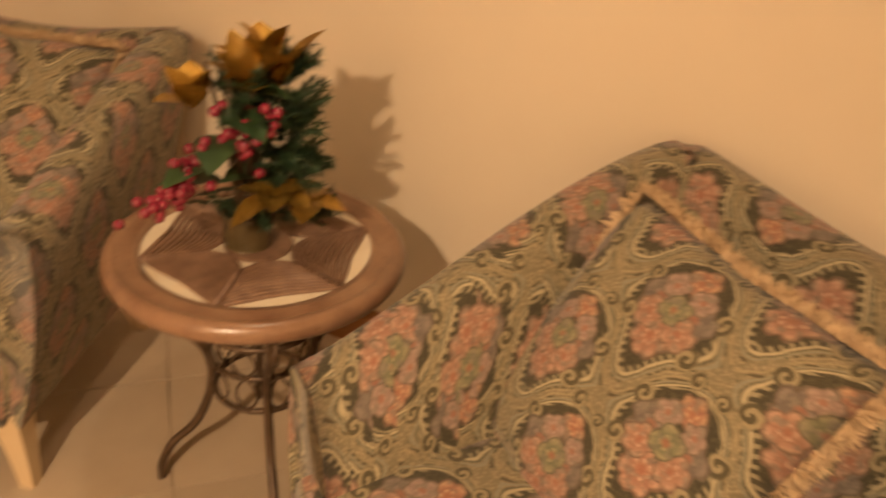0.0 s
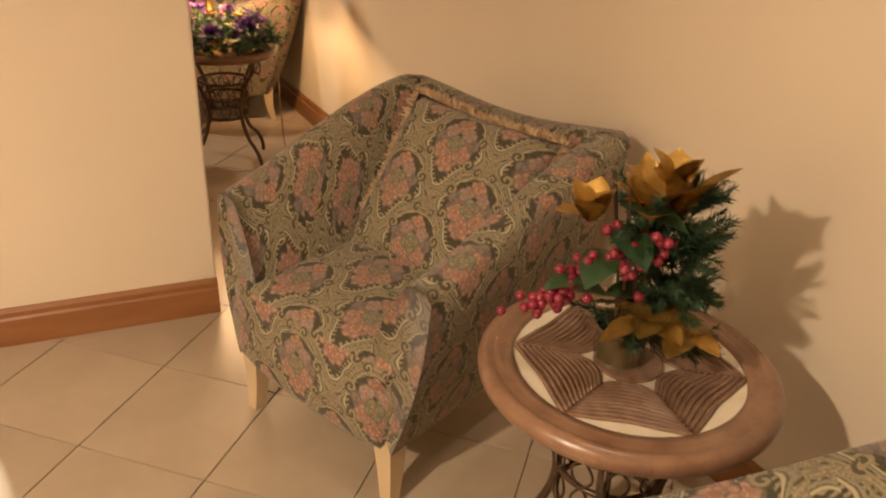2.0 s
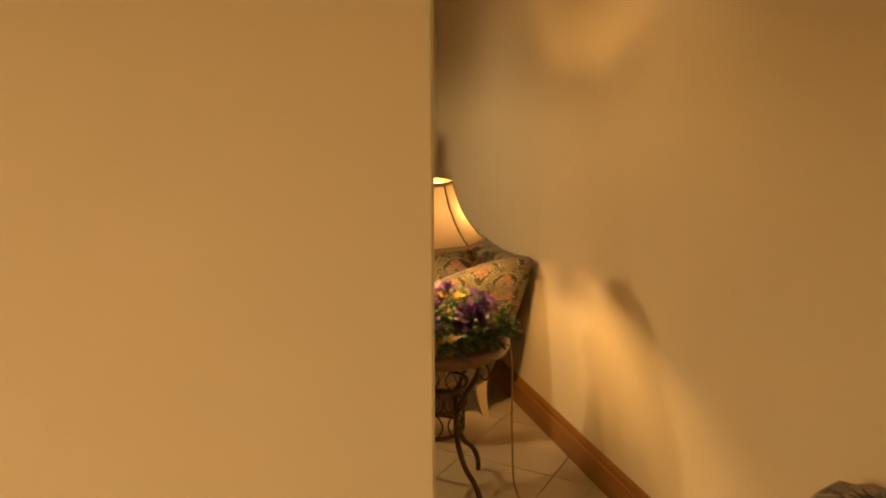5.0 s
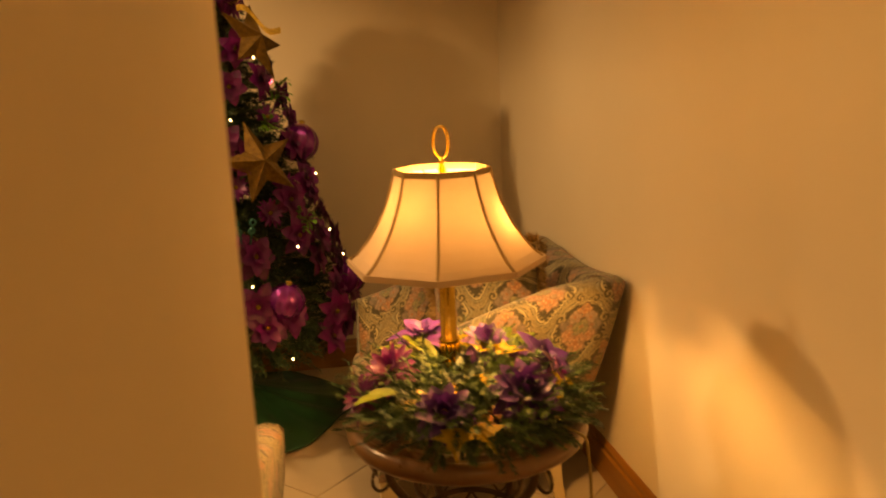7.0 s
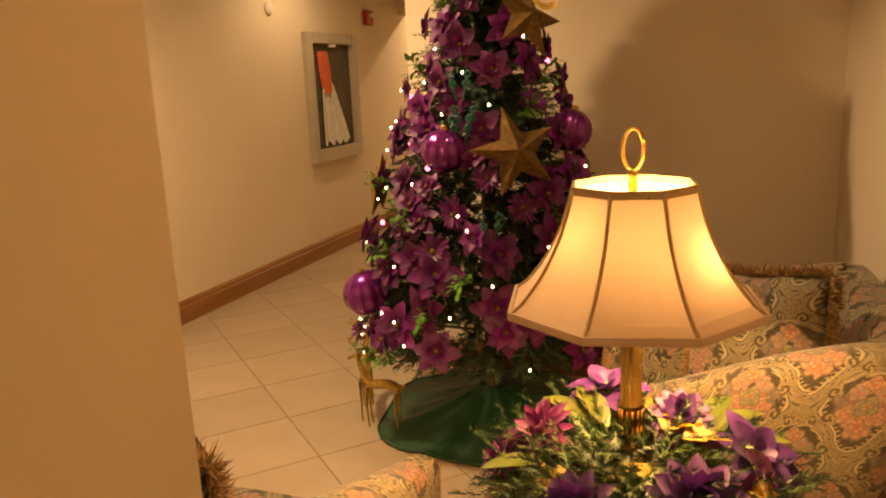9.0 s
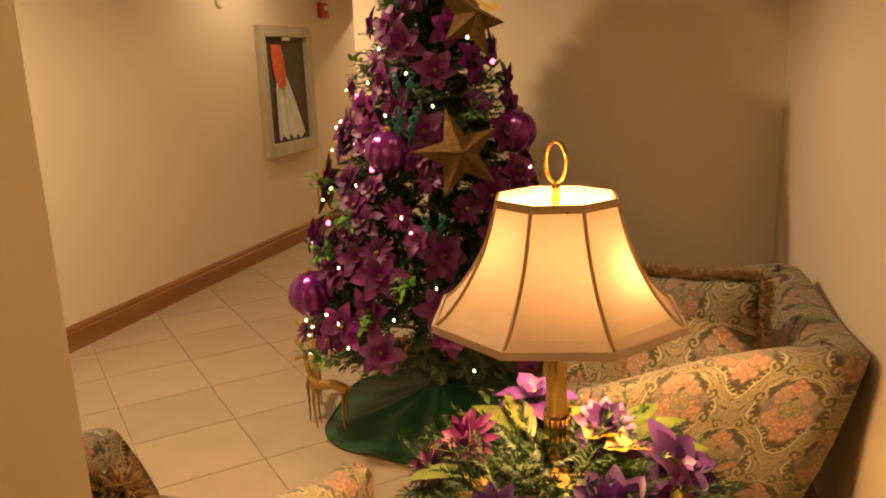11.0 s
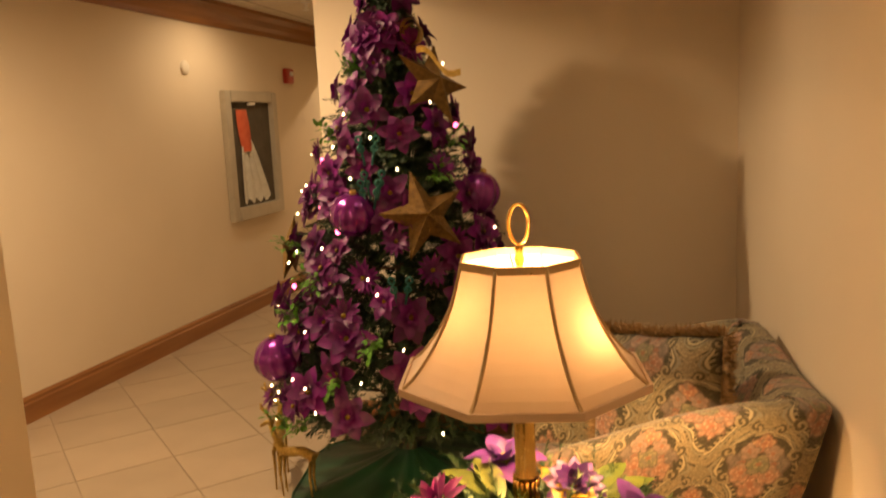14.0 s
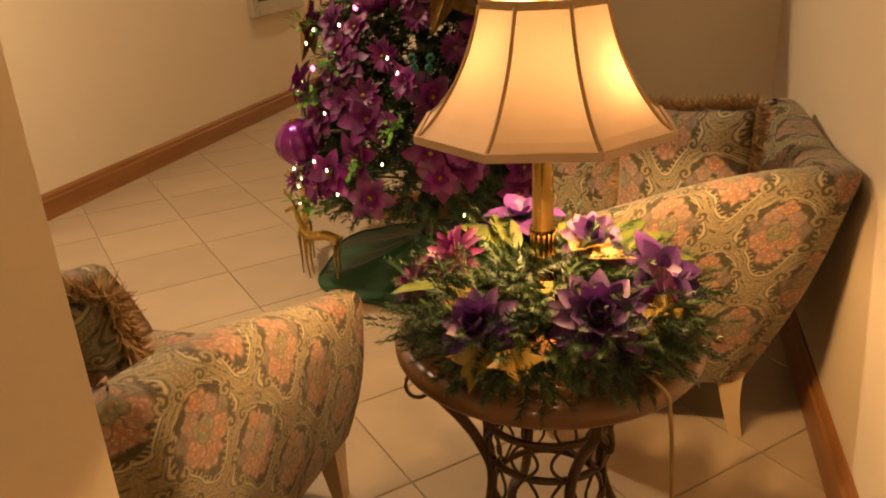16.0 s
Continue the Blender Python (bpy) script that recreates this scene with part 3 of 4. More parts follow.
# ---- round tables ----
def round_table(x, y, rz, r, h, wood, label, inlaid):
    t = tagged(empty("round_table", x, y, 0, rz), label, "side table", "round side tables")
    prof = [(r - 0.075, h - 0.03), (r - 0.03, h - 0.045)]
    for k in range(9):
        a = -math.pi / 2 + math.pi * k / 8
        prof.append((r - 0.022 + 0.022 * math.cos(a), h - 0.019 + 0.024 * math.sin(a)))
    prof += [(r - 0.03, h + 0.002), (r - 0.036, h - 0.001), (r - 0.042, h + 0.002), (r - 0.05, h - 0.001), (r - 0.056, h + 0.001), (r - 0.075, h + 0.0)]
    part("rim", lathe(prof, 72, closed=True), wood, t, "turned and grooved wooden rim", True)
    ri = r - 0.074
    if inlaid:
        part("tabletop", lathe([(ri, h - 0.03), (ri, h - 0.006)], 64), STONE, t, "cream stone ground")
        # reeded star between curved stone segments: bundles of split cane
        n = 6
        for k in range(n):
            a0, a1 = 2 * math.pi * k / n, 2 * math.pi * (k + 1) / n
            p0, p1 = Vector((math.cos(a0), math.sin(a0), 0)) * ri * 0.985, Vector((math.cos(a1), math.sin(a1), 0)) * ri * 0.985
            mid = (p0 + p1) / 2
            for j in range(11):
                sc = 1 - j * 0.052
                bow = 0.965 - 0.016 * j
                pts = curve_points([p0 * sc, p0.lerp(p1, 0.27) * (bow + 0.02) * sc, mid * bow * sc, p0.lerp(p1, 0.73) * (bow + 0.02) * sc, p1 * sc], 4)
                part("cane", tube([q + Vector((0, 0, h - 0.0045)) for q in pts], 0.0058, 5), REED, t, "", True)
        part("centre_disc", lathe([(ri * 0.3, h - 0.006), (ri * 0.3, h), (ri * 0.28, h + 0.001)], 30), REED, t)
    else:
        part("tabletop", lathe([(ri, h - 0.03), (ri, h - 0.005)], 64), wood, t)
    legs = 4
    for k in range(legs):
        a = 2 * math.pi * k / legs + 0.4
        c, s = math.cos(a), math.sin(a)
        ctrl = [(r - 0.05, h - 0.03), (r - 0.065, h - 0.1), (r - 0.115, 0.46), (0.138, 0.4), (0.116, 0.33), (0.124, 0.25), (0.16, 0.165), (0.215, 0.11), (0.245, 0.05), (0.25, 0.0)]
        bm = tube([(q.x * c, q.x * s, q.z) for q in curve_points([(rr, 0, z) for rr, z in ctrl], 6)], 0.0105, 8)
        part("leg", bm, IRON, t, "curved bronze iron leg", True)
        bm = bmesh.new()
        pts = [(r - 0.035 + 0.025 * math.cos(u) , 0, h - 0.075 + 0.03 * math.sin(u)) for u in np.linspace(0, 2 * math.pi, 16, endpoint=False)]
        tube([(p[0] * c - 0.006 * s, p[0] * s + 0.006 * c, p[2]) for p in pts], 0.004, 6, bm, closed=True)
        part("ring", bm, IRON, t, "", True)
    for z, rr in ((0.37, 0.118), (0.27, 0.11), (0.455, 0.128)):
        pts = [(rr * math.cos(u), rr * math.sin(u), z) for u in np.linspace(0, 2 * math.pi, 40, endpoint=False)]
        part("hoop", tube(pts, 0.0075, 8, closed=True), IRON, t, "", True)
    # pierced leaf scrolls between the hoops
    for k in range(10):
        a = 2 * math.pi * k / 10
        for z0, z1, rr in ((0.372, 0.453, 0.124), (0.272, 0.368, 0.114)):
            bm = bmesh.new()
            for sgn in (1, -1):
                pts = []
                for u in np.linspace(0, 1, 12):
                    ang = a + sgn * 0.26 * math.sin(math.pi * u) * (1 - 0.35 * u)
                    pts.append((rr * math.cos(ang), rr * math.sin(ang), lerp(z0, z1, u)))
                tube(pts, 0.0034, 5, bm)
            part("leaf_scroll", bm, IRON, t, "", True)
    return t


TB1, TB2 = (-0.552, -1.588), (-0.645, 1.50)
round_table(*TB1, 20, 0.315, 0.645, TABLEP, "round table with stone and cane inlay on a scrolled iron base", True)
round_table(*TB2, 5, 0.285, 0.635, TABLEW, "round brown wooden table on a scrolled iron base", False)


# ---- table lamp ----
lamp = tagged(empty("table_lamp", LAMP[0], LAMP[1], 0.637), "brass table lamp, lit, with a cream eight-sided bell shade", "lamp")
part("base", lathe([(0.085, 0), (0.085, 0.012), (0.075, 0.02), (0.06, 0.025), (0.035, 0.04), (0.025, 0.055)], 40), BRASS, lamp, "", True)
part("column", lathe([(0.02, 0.05), (0.026, 0.07), (0.03, 0.085), (0.022, 0.1), (0.021, 0.105), (0.021, 0.15), (0.025, 0.155), (0.025, 0.16), (0.02, 0.163), (0.0195, 0.34), (0.0225, 0.345), (0.0225, 0.352), (0.016, 0.356), (0.012, 0.4), (0.012, 0.44)], 28), BRASS, lamp, "polished brass column", True)
for k in range(14):
    a = 2 * math.pi * k / 14
    part("reed", tube([(0.0225 * math.cos(a), 0.0225 * math.sin(a), z) for z in (0.106, 0.128, 0.15)], 0.0038, 6), BRASS, lamp, "", True)
Z0, Z1 = 0.992 - 0.637, 1.205 - 0.637
prof = []
for k in range(13):
    t = k / 12
    prof.append((lerp(0.235, 0.112, t ** 0.72) - 0.012 * math.sin(math.pi * t), lerp(Z0, Z1, t)))
ROT = math.radians(8)
shade_bm = bmesh.new()
rows = [[shade_bm.verts.new((rr * math.cos(2 * math.pi * i / 8 + ROT + math.pi / 8), rr * math.sin(2 * math.pi * i / 8 + ROT + math.pi / 8), z)) for i in range(8)] for rr, z in prof]
for a, b in zip(rows, rows[1:]):
    for i in range(8):
        shade_bm.faces.new((a[i], a[(i + 1) % 8], b[(i + 1) % 8], b[i]))
shade = part("shade", shade_bm, SHADE, lamp, "cream silk bell shade with eight panels")
for i in range(8):
    a = 2 * math.pi * i / 8 + ROT + math.pi / 8
    part("seam", tube([((rr + 0.001) * math.cos(a), (rr + 0.001) * math.sin(a), z) for rr, z in prof], 0.0035, 5), SHADETRIM, shade, "", True)
for rr, z, name in ((prof[0][0], Z0, "lower_binding"), (prof[-1][0], Z1, "upper_binding")):
    bm = bmesh.new()
    pts = [(math.cos(2 * math.pi * i / 8 + ROT + math.pi / 8), math.sin(2 * math.pi * i / 8 + ROT + math.pi / 8)) for i in range(8)]
    for i in range(8):
        p, q = pts[i], pts[(i + 1) % 8]
        vs = [bm.verts.new((c[0] * k, c[1] * k, zz)) for k in (rr + 0.003, rr - 0.003) for c in (p, q) for zz in (z - 0.007, z + 0.007)]
        for f in ((0, 2, 3, 1), (4, 5, 7, 6), (1, 3, 7, 5), (0, 4, 6, 2)):
            bm.faces.new([vs[j] for j in f])
    bmesh.ops.remove_doubles(bm, verts=bm.verts[:], dist=0.0001)
    part(name, bm, SHADE if name == "lower_binding" else SHADETRIM, shade)
bm = bmesh.new()
for i in range(4):
    a = math.pi / 2 * i + 0.3
    tube([(0.008 * math.cos(a), 0.008 * math.sin(a), Z1 - 0.03), (0.05 * math.cos(a), 0.05 * math.sin(a), Z1 - 0.035), (0.109 * math.cos(a), 0.109 * math.sin(a), Z1 - 0.004)], 0.0018, 5, bm)
part("spider", bm, BRASS, shade)
bulb = part("bulb", lathe([(0.004, 0.425), (0.014, 0.43), (0.024, 0.452), (0.027, 0.47), (0.02, 0.492), (0.006, 0.5)], 20), BULBM, lamp, "glowing bulb", True)
bulb.location.x = 0.03
part("harp", tube([(0.0 + 0.06 * math.sin(u), 0, 0.41 + 0.13 * (1 - math.cos(u)) / 2 * 1.0) for u in np.linspace(0, math.pi, 12)], 0.002, 5), BRASS, lamp)
part("finial_stem", lathe([(0.006, Z1 - 0.035), (0.009, Z1 - 0.02), (0.006, Z1 - 0.012), (0.01, Z1 + 0.002), (0.006, Z1 + 0.015), (0.009, Z1 + 0.022), (0.003, Z1 + 0.032)], 14), BRASS, lamp, "", True)
bm = bmesh.new()
for k in range(3):
    tube([(0.018 * math.sin(u) + 0.0025 * math.cos(14 * u + 2.1 * k), 0.0025 * math.sin(14 * u + 2.1 * k), Z1 + 0.066 - 0.036 * math.cos(u)) for u in np.linspace(0, 2 * math.pi, 60, endpoint=False)], 0.0024, 5, bm, closed=True)
part("finial_ring", bm, BRASS, lamp, "twisted brass ring finial", True)
cord = curve_points([(LAMP[0] + 0.06, LAMP[1] - 0.1, 0.66), (TB2[0] + 0.19, TB2[1] - 0.2, 0.66), (TB2[0] + 0.22, TB2[1] - 0.23, 0.6), (TB2[0] + 0.24, TB2[1] - 0.2, 0.3), (-0.36, 1.36, 0.03), (-0.33, 1.2, 0.006), (-0.22, 1.0, 0.006), (-0.2, 0.8, 0.006), (-0.12, 0.6, 0.006), (-0.03, 0.52, 0.006)], 10)
tagged(part("lamp_cord", tube(cord, 0.0035, 6), CORD, None, "", True), "thin gold lamp cord trailing to the floor", "cord")


# ---- foliage and flowers ----
def leaf(verts, faces, base, d, up, length, width, curl=0.2, lobes=0):
    """One folded, pointed leaf."""
    d, side = d.normalized(), d.cross(up)
    if side.length < 1e-3:
        side = d.cross(Vector((1, 0, 0)))
    side.normalize()
    nrm = side.cross(d)
    o = len(verts)
    n = 6
    for k in range(n + 1):
        t = k / n
        w = width * math.sin(math.pi * min(1, t * 0.97 + 0.03)) ** 0.8
        if lobes:
            w *= 1 + 0.4 * math.sin(t * math.pi * lobes)
        c = base + d * length * t - nrm * curl * length * t * t
        verts += [c - side * w + nrm * w * 0.3, c, c + side * w + nrm * w * 0.3]
    for k in range(n):
        a = o + 3 * k
        faces += [(a, a + 1, a + 4, a + 3), (a + 1, a + 2, a + 5, a + 4)]


def sprig(verts, faces, base, d, length, needles, nl, rng, w=0.0011):
    """A twig set with needles."""
    d = d.normalized()
    side = d.cross(Vector((0.3, 0.2, 0.9))).normalized()
    up = side.cross(d)
    for k in range(needles):
        t = (k + rng.random()) / needles
        a = rng.uniform(0, 2 * math.pi)
        p = base + d * length * t
        out = (side * math.cos(a) + up * math.sin(a)) * 0.9 + d * rng.uniform(0.5, 1.1)
        q = p + out.normalized() * nl * rng.uniform(0.7, 1.1) * (1.05 - 0.45 * t)
        s = out.cross(d).normalized() * w
        o = len(verts)
        verts += [p - s, p + s, q]
        faces.append((o, o + 1, o + 2))


def flower_mesh(name, material, layers, rng):
    """One mesh for each ring of petals; layers: (petals, length, width, rise in degrees, curl)."""
    rings = []
    for n, ln, wd, rise, curl in layers:
        v, f = [], []
        ph = rng.uniform(0, 6)
        for k in range(n):
            a = ph + 2 * math.pi * k / n + rng.uniform(-0.12, 0.12)
            e = radians(rise + rng.uniform(-8, 8))
            d = Vector((math.cos(a) * math.cos(e), math.sin(a) * math.cos(e), math.sin(e)))
            leaf(v, f, d * 0.006, d, Vector((0, 0, 1)), ln * rng.uniform(0.85, 1.1), wd, curl)
        me = bpy.data.meshes.new(name)
        me.from_pydata([tuple(p) for p in v], [], f)
        me.materials.append(material)
        for p in me.polygons:
            p.use_smooth = True
        rings.append(me)
    rings.append(mesh_of("heart", lathe([(0.001, 0.004), (0.009, 0.008), (0.009, 0.016), (0.001, 0.02)], 8), YELLOW, True))
    return rings


def facing(p, d, spin=0.0, scale=1.0):
    q = Vector(d).normalized().to_track_quat("Z", "Y")
    return Matrix.LocRotScale(p, q, (scale,) * 3) @ pose(0, 0, 0, 0, 0, spin)


RG = random.Random(11)
POIN = [flower_mesh("poinsettia", m, [(6, 0.085, 0.026, 12, 0.25), (6, 0.065, 0.022, 34, 0.2), (5, 0.04, 0.014, 58, 0.1)], RG) for m in (PURPLE, MAGENTA, PURPLE)]
POINV = flower_mesh("poinsettia", VIOLET, [(6, 0.085, 0.026, 12, 0.25), (6, 0.065, 0.022, 34, 0.2), (5, 0.04, 0.014, 58, 0.1)], RG)
DAISY = flower_mesh("daisy_flower", PURPLE, [(16, 0.068, 0.0095, 12, 0.1), (14, 0.055, 0.008, 30, 0.1)], RG)
DAHLIA = flower_mesh("dahlia", VIOLET, [(11, 0.07, 0.0165, -4, 0.3), (11, 0.064, 0.016, 16, 0.15), (10, 0.054, 0.015, 36, -0.1), (8, 0.042, 0.013, 58, -0.35)], RG)
DAHLIAM = flower_mesh("dahlia", MAGENTA, [(14, 0.066, 0.01, 6, 0.2), (13, 0.056, 0.0095, 26, 0.1), (10, 0.045, 0.009, 48, -0.1)], RG)


def blossom(rings, m, label, group, name="flower"):
    o = empty(name)
    o.matrix_basis = m
    for me in rings:
        c = new("heart" if me.name.startswith("heart") else "petal_ring", me)
        c.parent = o
    return tagged(o, label, "artificial flower", group)


# arrangement on the inlaid table
vx, vy, vz = TB1[0] - 0.012, TB1[1] + 0.018, 0.647
tagged(part("vase", lathe([(0.05, 0), (0.054, 0.01), (0.05, 0.04), (0.056, 0.075), (0.06, 0.08), (0.055, 0.08), (0.045, 0.04), (0.044, 0.012)], 32), VASE, None, "", True), "squat smoky glass vase on the inlaid table", "vase").location = (vx, vy, vz)
bouquet = tagged(empty("bouquet", vx, vy, vz + 0.06), "Christmas bouquet of pine, berries and gold leaves in a vase", "bouquet")
bouquet.scale = (1.1, 1.1, 1.08)
bx = Vector((0.87, -0.48, 0))       # across the arrangement
v, f = [], []
for cx, cz, lean in ((0.1, 0.2, 0.5), (0.12, 0.13, 0.25), (0.05, 0.14, 0.1), (0.15, 0.02, -0.05), (0.1, 0.28, 1.1), (0.02, 0.2, 0.4)):
    c = bx * cx * 0.55 + Vector((-0.02, -0.035, cz))
    for k in range(16):           # brush-like tufts
        d = bx * (1.0 if cx > 0.03 else 0.2) + Vector((RG.uniform(-0.8, 0.5), RG.uniform(-0.9, 0.4), lean + RG.uniform(-0.5, 0.5)))
        sprig(v, f, c, d, RG.uniform(0.05, 0.09), 90, 0.03, RG, 0.0014)
for k in range(75):
    a, e = RG.uniform(0, 6.28), RG.uniform(0.0, 1.3)
    d = Vector((math.cos(a) * math.cos(e), math.sin(a) * math.cos(e), math.sin(e)))
    h = RG.uniform(0.0, 0.26)
    base = Vector((0.03 * math.cos(a), 0.03 * math.sin(a), h))
    base += bx * (0.02 + 0.05 * math.sin(h * 12))
    sprig(v, f, base, d, RG.uniform(0.07, 0.12), 80, 0.034, RG, 0.0019)
data_part("pine_greenery", v, f, PINE, bouquet, "dark green pine sprigs")
stems = bmesh.new()
for k in range(9):
    a = k * 0.7
    tube([(0.01 * math.cos(a), 0.01 * math.sin(a), -0.04), (0.03 * math.cos(a), 0.03 * math.sin(a), 0.15), (0.06 * math.cos(a), 0.06 * math.sin(a), 0.3)], 0.003, 5, stems)
tagged(part("stem_bundle", stems, BARK, bouquet), "", "", "", "stuff")
for cx, cz, n, ln in ((0.0, 0.26, 9, 0.12), (0.05, 0.27, 7, 0.125), (-0.1, 0.25, 6, 0.085), (0.02, 0.085, 6, 0.09), (0.09, 0.06, 4, 0.085), (0.03, 0.31, 5, 0.095)):
    for k in range(n):
        a = 2 * math.pi * k / n + cz * 7
        up = RG.uniform(0.35, 2.6) if cz > 0.2 else -0.1
        d = Vector((math.cos(a), math.sin(a), up + RG.uniform(-0.3, 0.5)))
        v, f = [], []
        b0 = bx * cx + Vector((-0.012, -0.02, cz)) + Vector((-0.35, -0.6, 0)) * (0.1 if cz < 0.2 else 0.03)
        leaf(v, f, b0, d, Vector((0, 0, 1)), ln * RG.uniform(0.75, 1.05), 0.028, 0.22)
        data_part("gold_leaf", v, f, GOLDLEAF, bouquet, "", True)
for k in range(7):
    a = 2.2 + k * 0.75
    v, f = [], []
    leaf(v, f, bx * -0.05 + Vector((-0.02, -0.03, 0.1 + 0.045 * (k % 5))), Vector((math.cos(a), math.sin(a), 0.15)), Vector((0, 0, 1)), 0.12, 0.035, 0.3)
    data_part("green_leaf", v, f, LEAF, bouquet, "", True)
berry_me = mesh_of("berry", lathe([(0.001, -0.0095), (0.006, -0.0075), (0.0095, -0.002), (0.0095, 0.003), (0.006, 0.0078), (0.001, 0.0098)], 10), BERRY, True)
for k in range(64):
    t = k / 63
    c = Vector((-0.03, -0.09, 0.255)).lerp(Vector((-0.2, 0.06, 0.07)), t)
    c += Vector((RG.gauss(0, 1), RG.gauss(0, 1), RG.gauss(0, 1))) * (0.018 + 0.008 * math.sin(t * 6.28))
    o = new("berry", berry_me)
    o.parent = bouquet
    o.location = c

# garland round the lamp's foot
garland = tagged(empty("garland", TB2[0], TB2[1] - 0.005, 0.64), "pine garland wreath round the lamp on the wooden table", "garland")
v, f = [], []
v2, f2 = [], []
for k in range(680):
    a = RG.uniform(0, 2 * math.pi)
    rr = RG.uniform(0.05, 0.235)
    base = Vector((rr * math.cos(a), rr * math.sin(a), RG.uniform(0.015, 0.12) * (1.15 - rr * 2.4) + 0.01))
    d = Vector((math.cos(a) + RG.uniform(-0.9, 0.9), math.sin(a) + RG.uniform(-0.9, 0.9), RG.uniform(-0.05, 0.75)))
    light = RG.random() < 0.45
    sprig(v2 if light else v, f2 if light else f, base, d, RG.uniform(0.06, 0.11), 46, 0.026, RG, 0.0017)
for k in range(90):           # fronds trailing over the rim
    a = RG.gauss(-1.25, 0.75)
    rr = RG.uniform(0.2, 0.27)
    d = Vector((math.cos(a) + RG.uniform(-0.5, 0.5), math.sin(a) + RG.uniform(-0.5, 0.5), RG.uniform(-0.35, 0.2)))
    sprig(v2 if k % 3 == 0 else v, f2 if k % 3 == 0 else f, Vector((rr * math.cos(a), rr * math.sin(a), RG.uniform(0.025, 0.06))), d, RG.uniform(0.05, 0.09), 60, 0.022, RG, 0.0014)
data_part("pine_greenery", v, f, PINE, garland, "dark green pine sprigs")
data_part("fresh_greenery", v2, f2, PINEL, garland, "lighter green pine sprigs")


def leaves(parent, name, material, places, ln, wd, lobes=0):
    for x, y, z, a, up in places:
        v, f = [], []
        leaf(v, f, Vector((x, y, z)), Vector((math.cos(a), math.sin(a), up)), Vector((0, 0, 1)), ln, wd, 0.25, lobes)
        data_part(name, v, f, material, parent, "", True)


def maple_leaves(parent, places, size):
    """Five-pointed yellow leaves, folded along the midrib."""
    lobes = [(-2.5, 0.35), (-2.15, 0.62), (-1.75, 0.42), (-1.3, 0.9), (-0.85, 0.45), (-0.45, 0.72), (-0.25, 0.6), (0.0, 1.1)]
    outline = lobes + [(-a, k) for a, k in lobes[-2::-1]]
    for x, y, z, a, up in places:
        d = Vector((math.cos(a), math.sin(a), up)).normalized()
        side = d.cross(Vector((0, 0, 1))).normalized()
        nrm = side.cross(d)
        base = Vector((x, y, z))
        v, f = [base + d * size * 0.15], []
        for an, k in outline:
            w = math.sin(an) * k * size * 0.6
            ln = (0.45 + 0.5 * math.cos(an) * k) * size
            v.append(base + d * ln + side * w + nrm * (abs(w) * 0.35 - 0.25 * ln * ln / size))
        for k in range(1, len(v) - 1):
            f.append((0, k, k + 1))
        data_part("yellow_leaf", v, f, YELLOW, parent)


maple_leaves(garland, [(-0.07, -0.215, 0.075, -1.7, -0.3), (-0.035, -0.215, 0.075, -1.1, -0.25), (-0.09, -0.1, 0.1, -2.6, 0.0), (0.02, -0.06, 0.12, -1.3, 0.0), (0.03, 0.02, 0.13, 0.7, 0.35), (0.06, 0.0, 0.13, 0.1, 0.3), (0.13, -0.11, 0.1, -0.7, -0.15), (0.16, -0.08, 0.1, -0.2, -0.1), (0.02, 0.09, 0.12, 1.2, 0.4)], 0.095)
leaves(garland, "lime_leaf", LIME, [(-0.13, -0.02, 0.1, 3.0, 0.3), (-0.15, -0.06, 0.09, 3.4, 0.2), (0.12, 0.1, 0.1, 0.6, 0.45), (0.14, 0.06, 0.1, 0.2, 0.3), (0.1, 0.12, 0.1, 1.0, 0.5), (-0.06, 0.05, 0.12, 2.2, 0.6), (-0.09, 0.06, 0.12, 2.6, 0.4), (-0.03, 0.1, 0.12, 1.8, 0.5)], 0.12, 0.026)
GL = garland.matrix_basis
for x, y, z, d, me, sc, lab in ((-0.085, -0.195, 0.085, (-0.2, -0.7, 0.8), DAHLIA, 1.0, "violet"), (0.1, -0.165, 0.1, (0.15, -0.65, 0.85), DAHLIA, 1.2, "violet"), (0.07, 0.08, 0.14, (0.1, -0.5, 0.9), DAHLIA, 0.85, "violet"), (-0.17, 0.0, 0.12, (-0.5, -0.5, 0.8), DAHLIAM, 1.05, "magenta glittered"), (-0.24, -0.02, 0.07, (-0.9, -0.3, 0.5), DAHLIAM, 0.9, "magenta glittered"), (-0.07, 0.17, 0.14, (-0.2, 0.0, 1.0), POINV, 1.0, "purple"), (0.19, 0.02, 0.1, (0.5, -0.4, 0.8), POINV, 1.05, "purple"), (0.2, -0.05, 0.08, (0.8, -0.2, 0.4), POIN[2], 0.9, "deep purple")):
    blossom(me, facing(GL @ Vector((x, y, z)), d, 20, sc), lab + " silk flower set in the lamp garland", "flowers of the lamp garland")

# ---- the tree ----
TX, TY, TH = -1.345, 3.16, 1.98
tree = tagged(empty("christmas_tree", TX, TY, 0), "tall artificial Christmas tree, densely decorated in purple", "christmas tree")
part("trunk", tube([(0, 0, 0), (0, 0, 1), (0, 0, TH - 0.1)], 0.03, 10, taper=0.3), BARK, tree)


def tree_r(z):
    """Radius of the crown at height z."""
    t = (z - 0.26) / (TH - 0.26)
    return max(0.03, 0.575 * max(0.0, 1 - t) ** 0.72) * (0.8 + 0.2 * min(1, max(0, t * 8)))


def keep_in(p):
    p.y = min(p.y, Y_B - TY - 0.03)
    return p


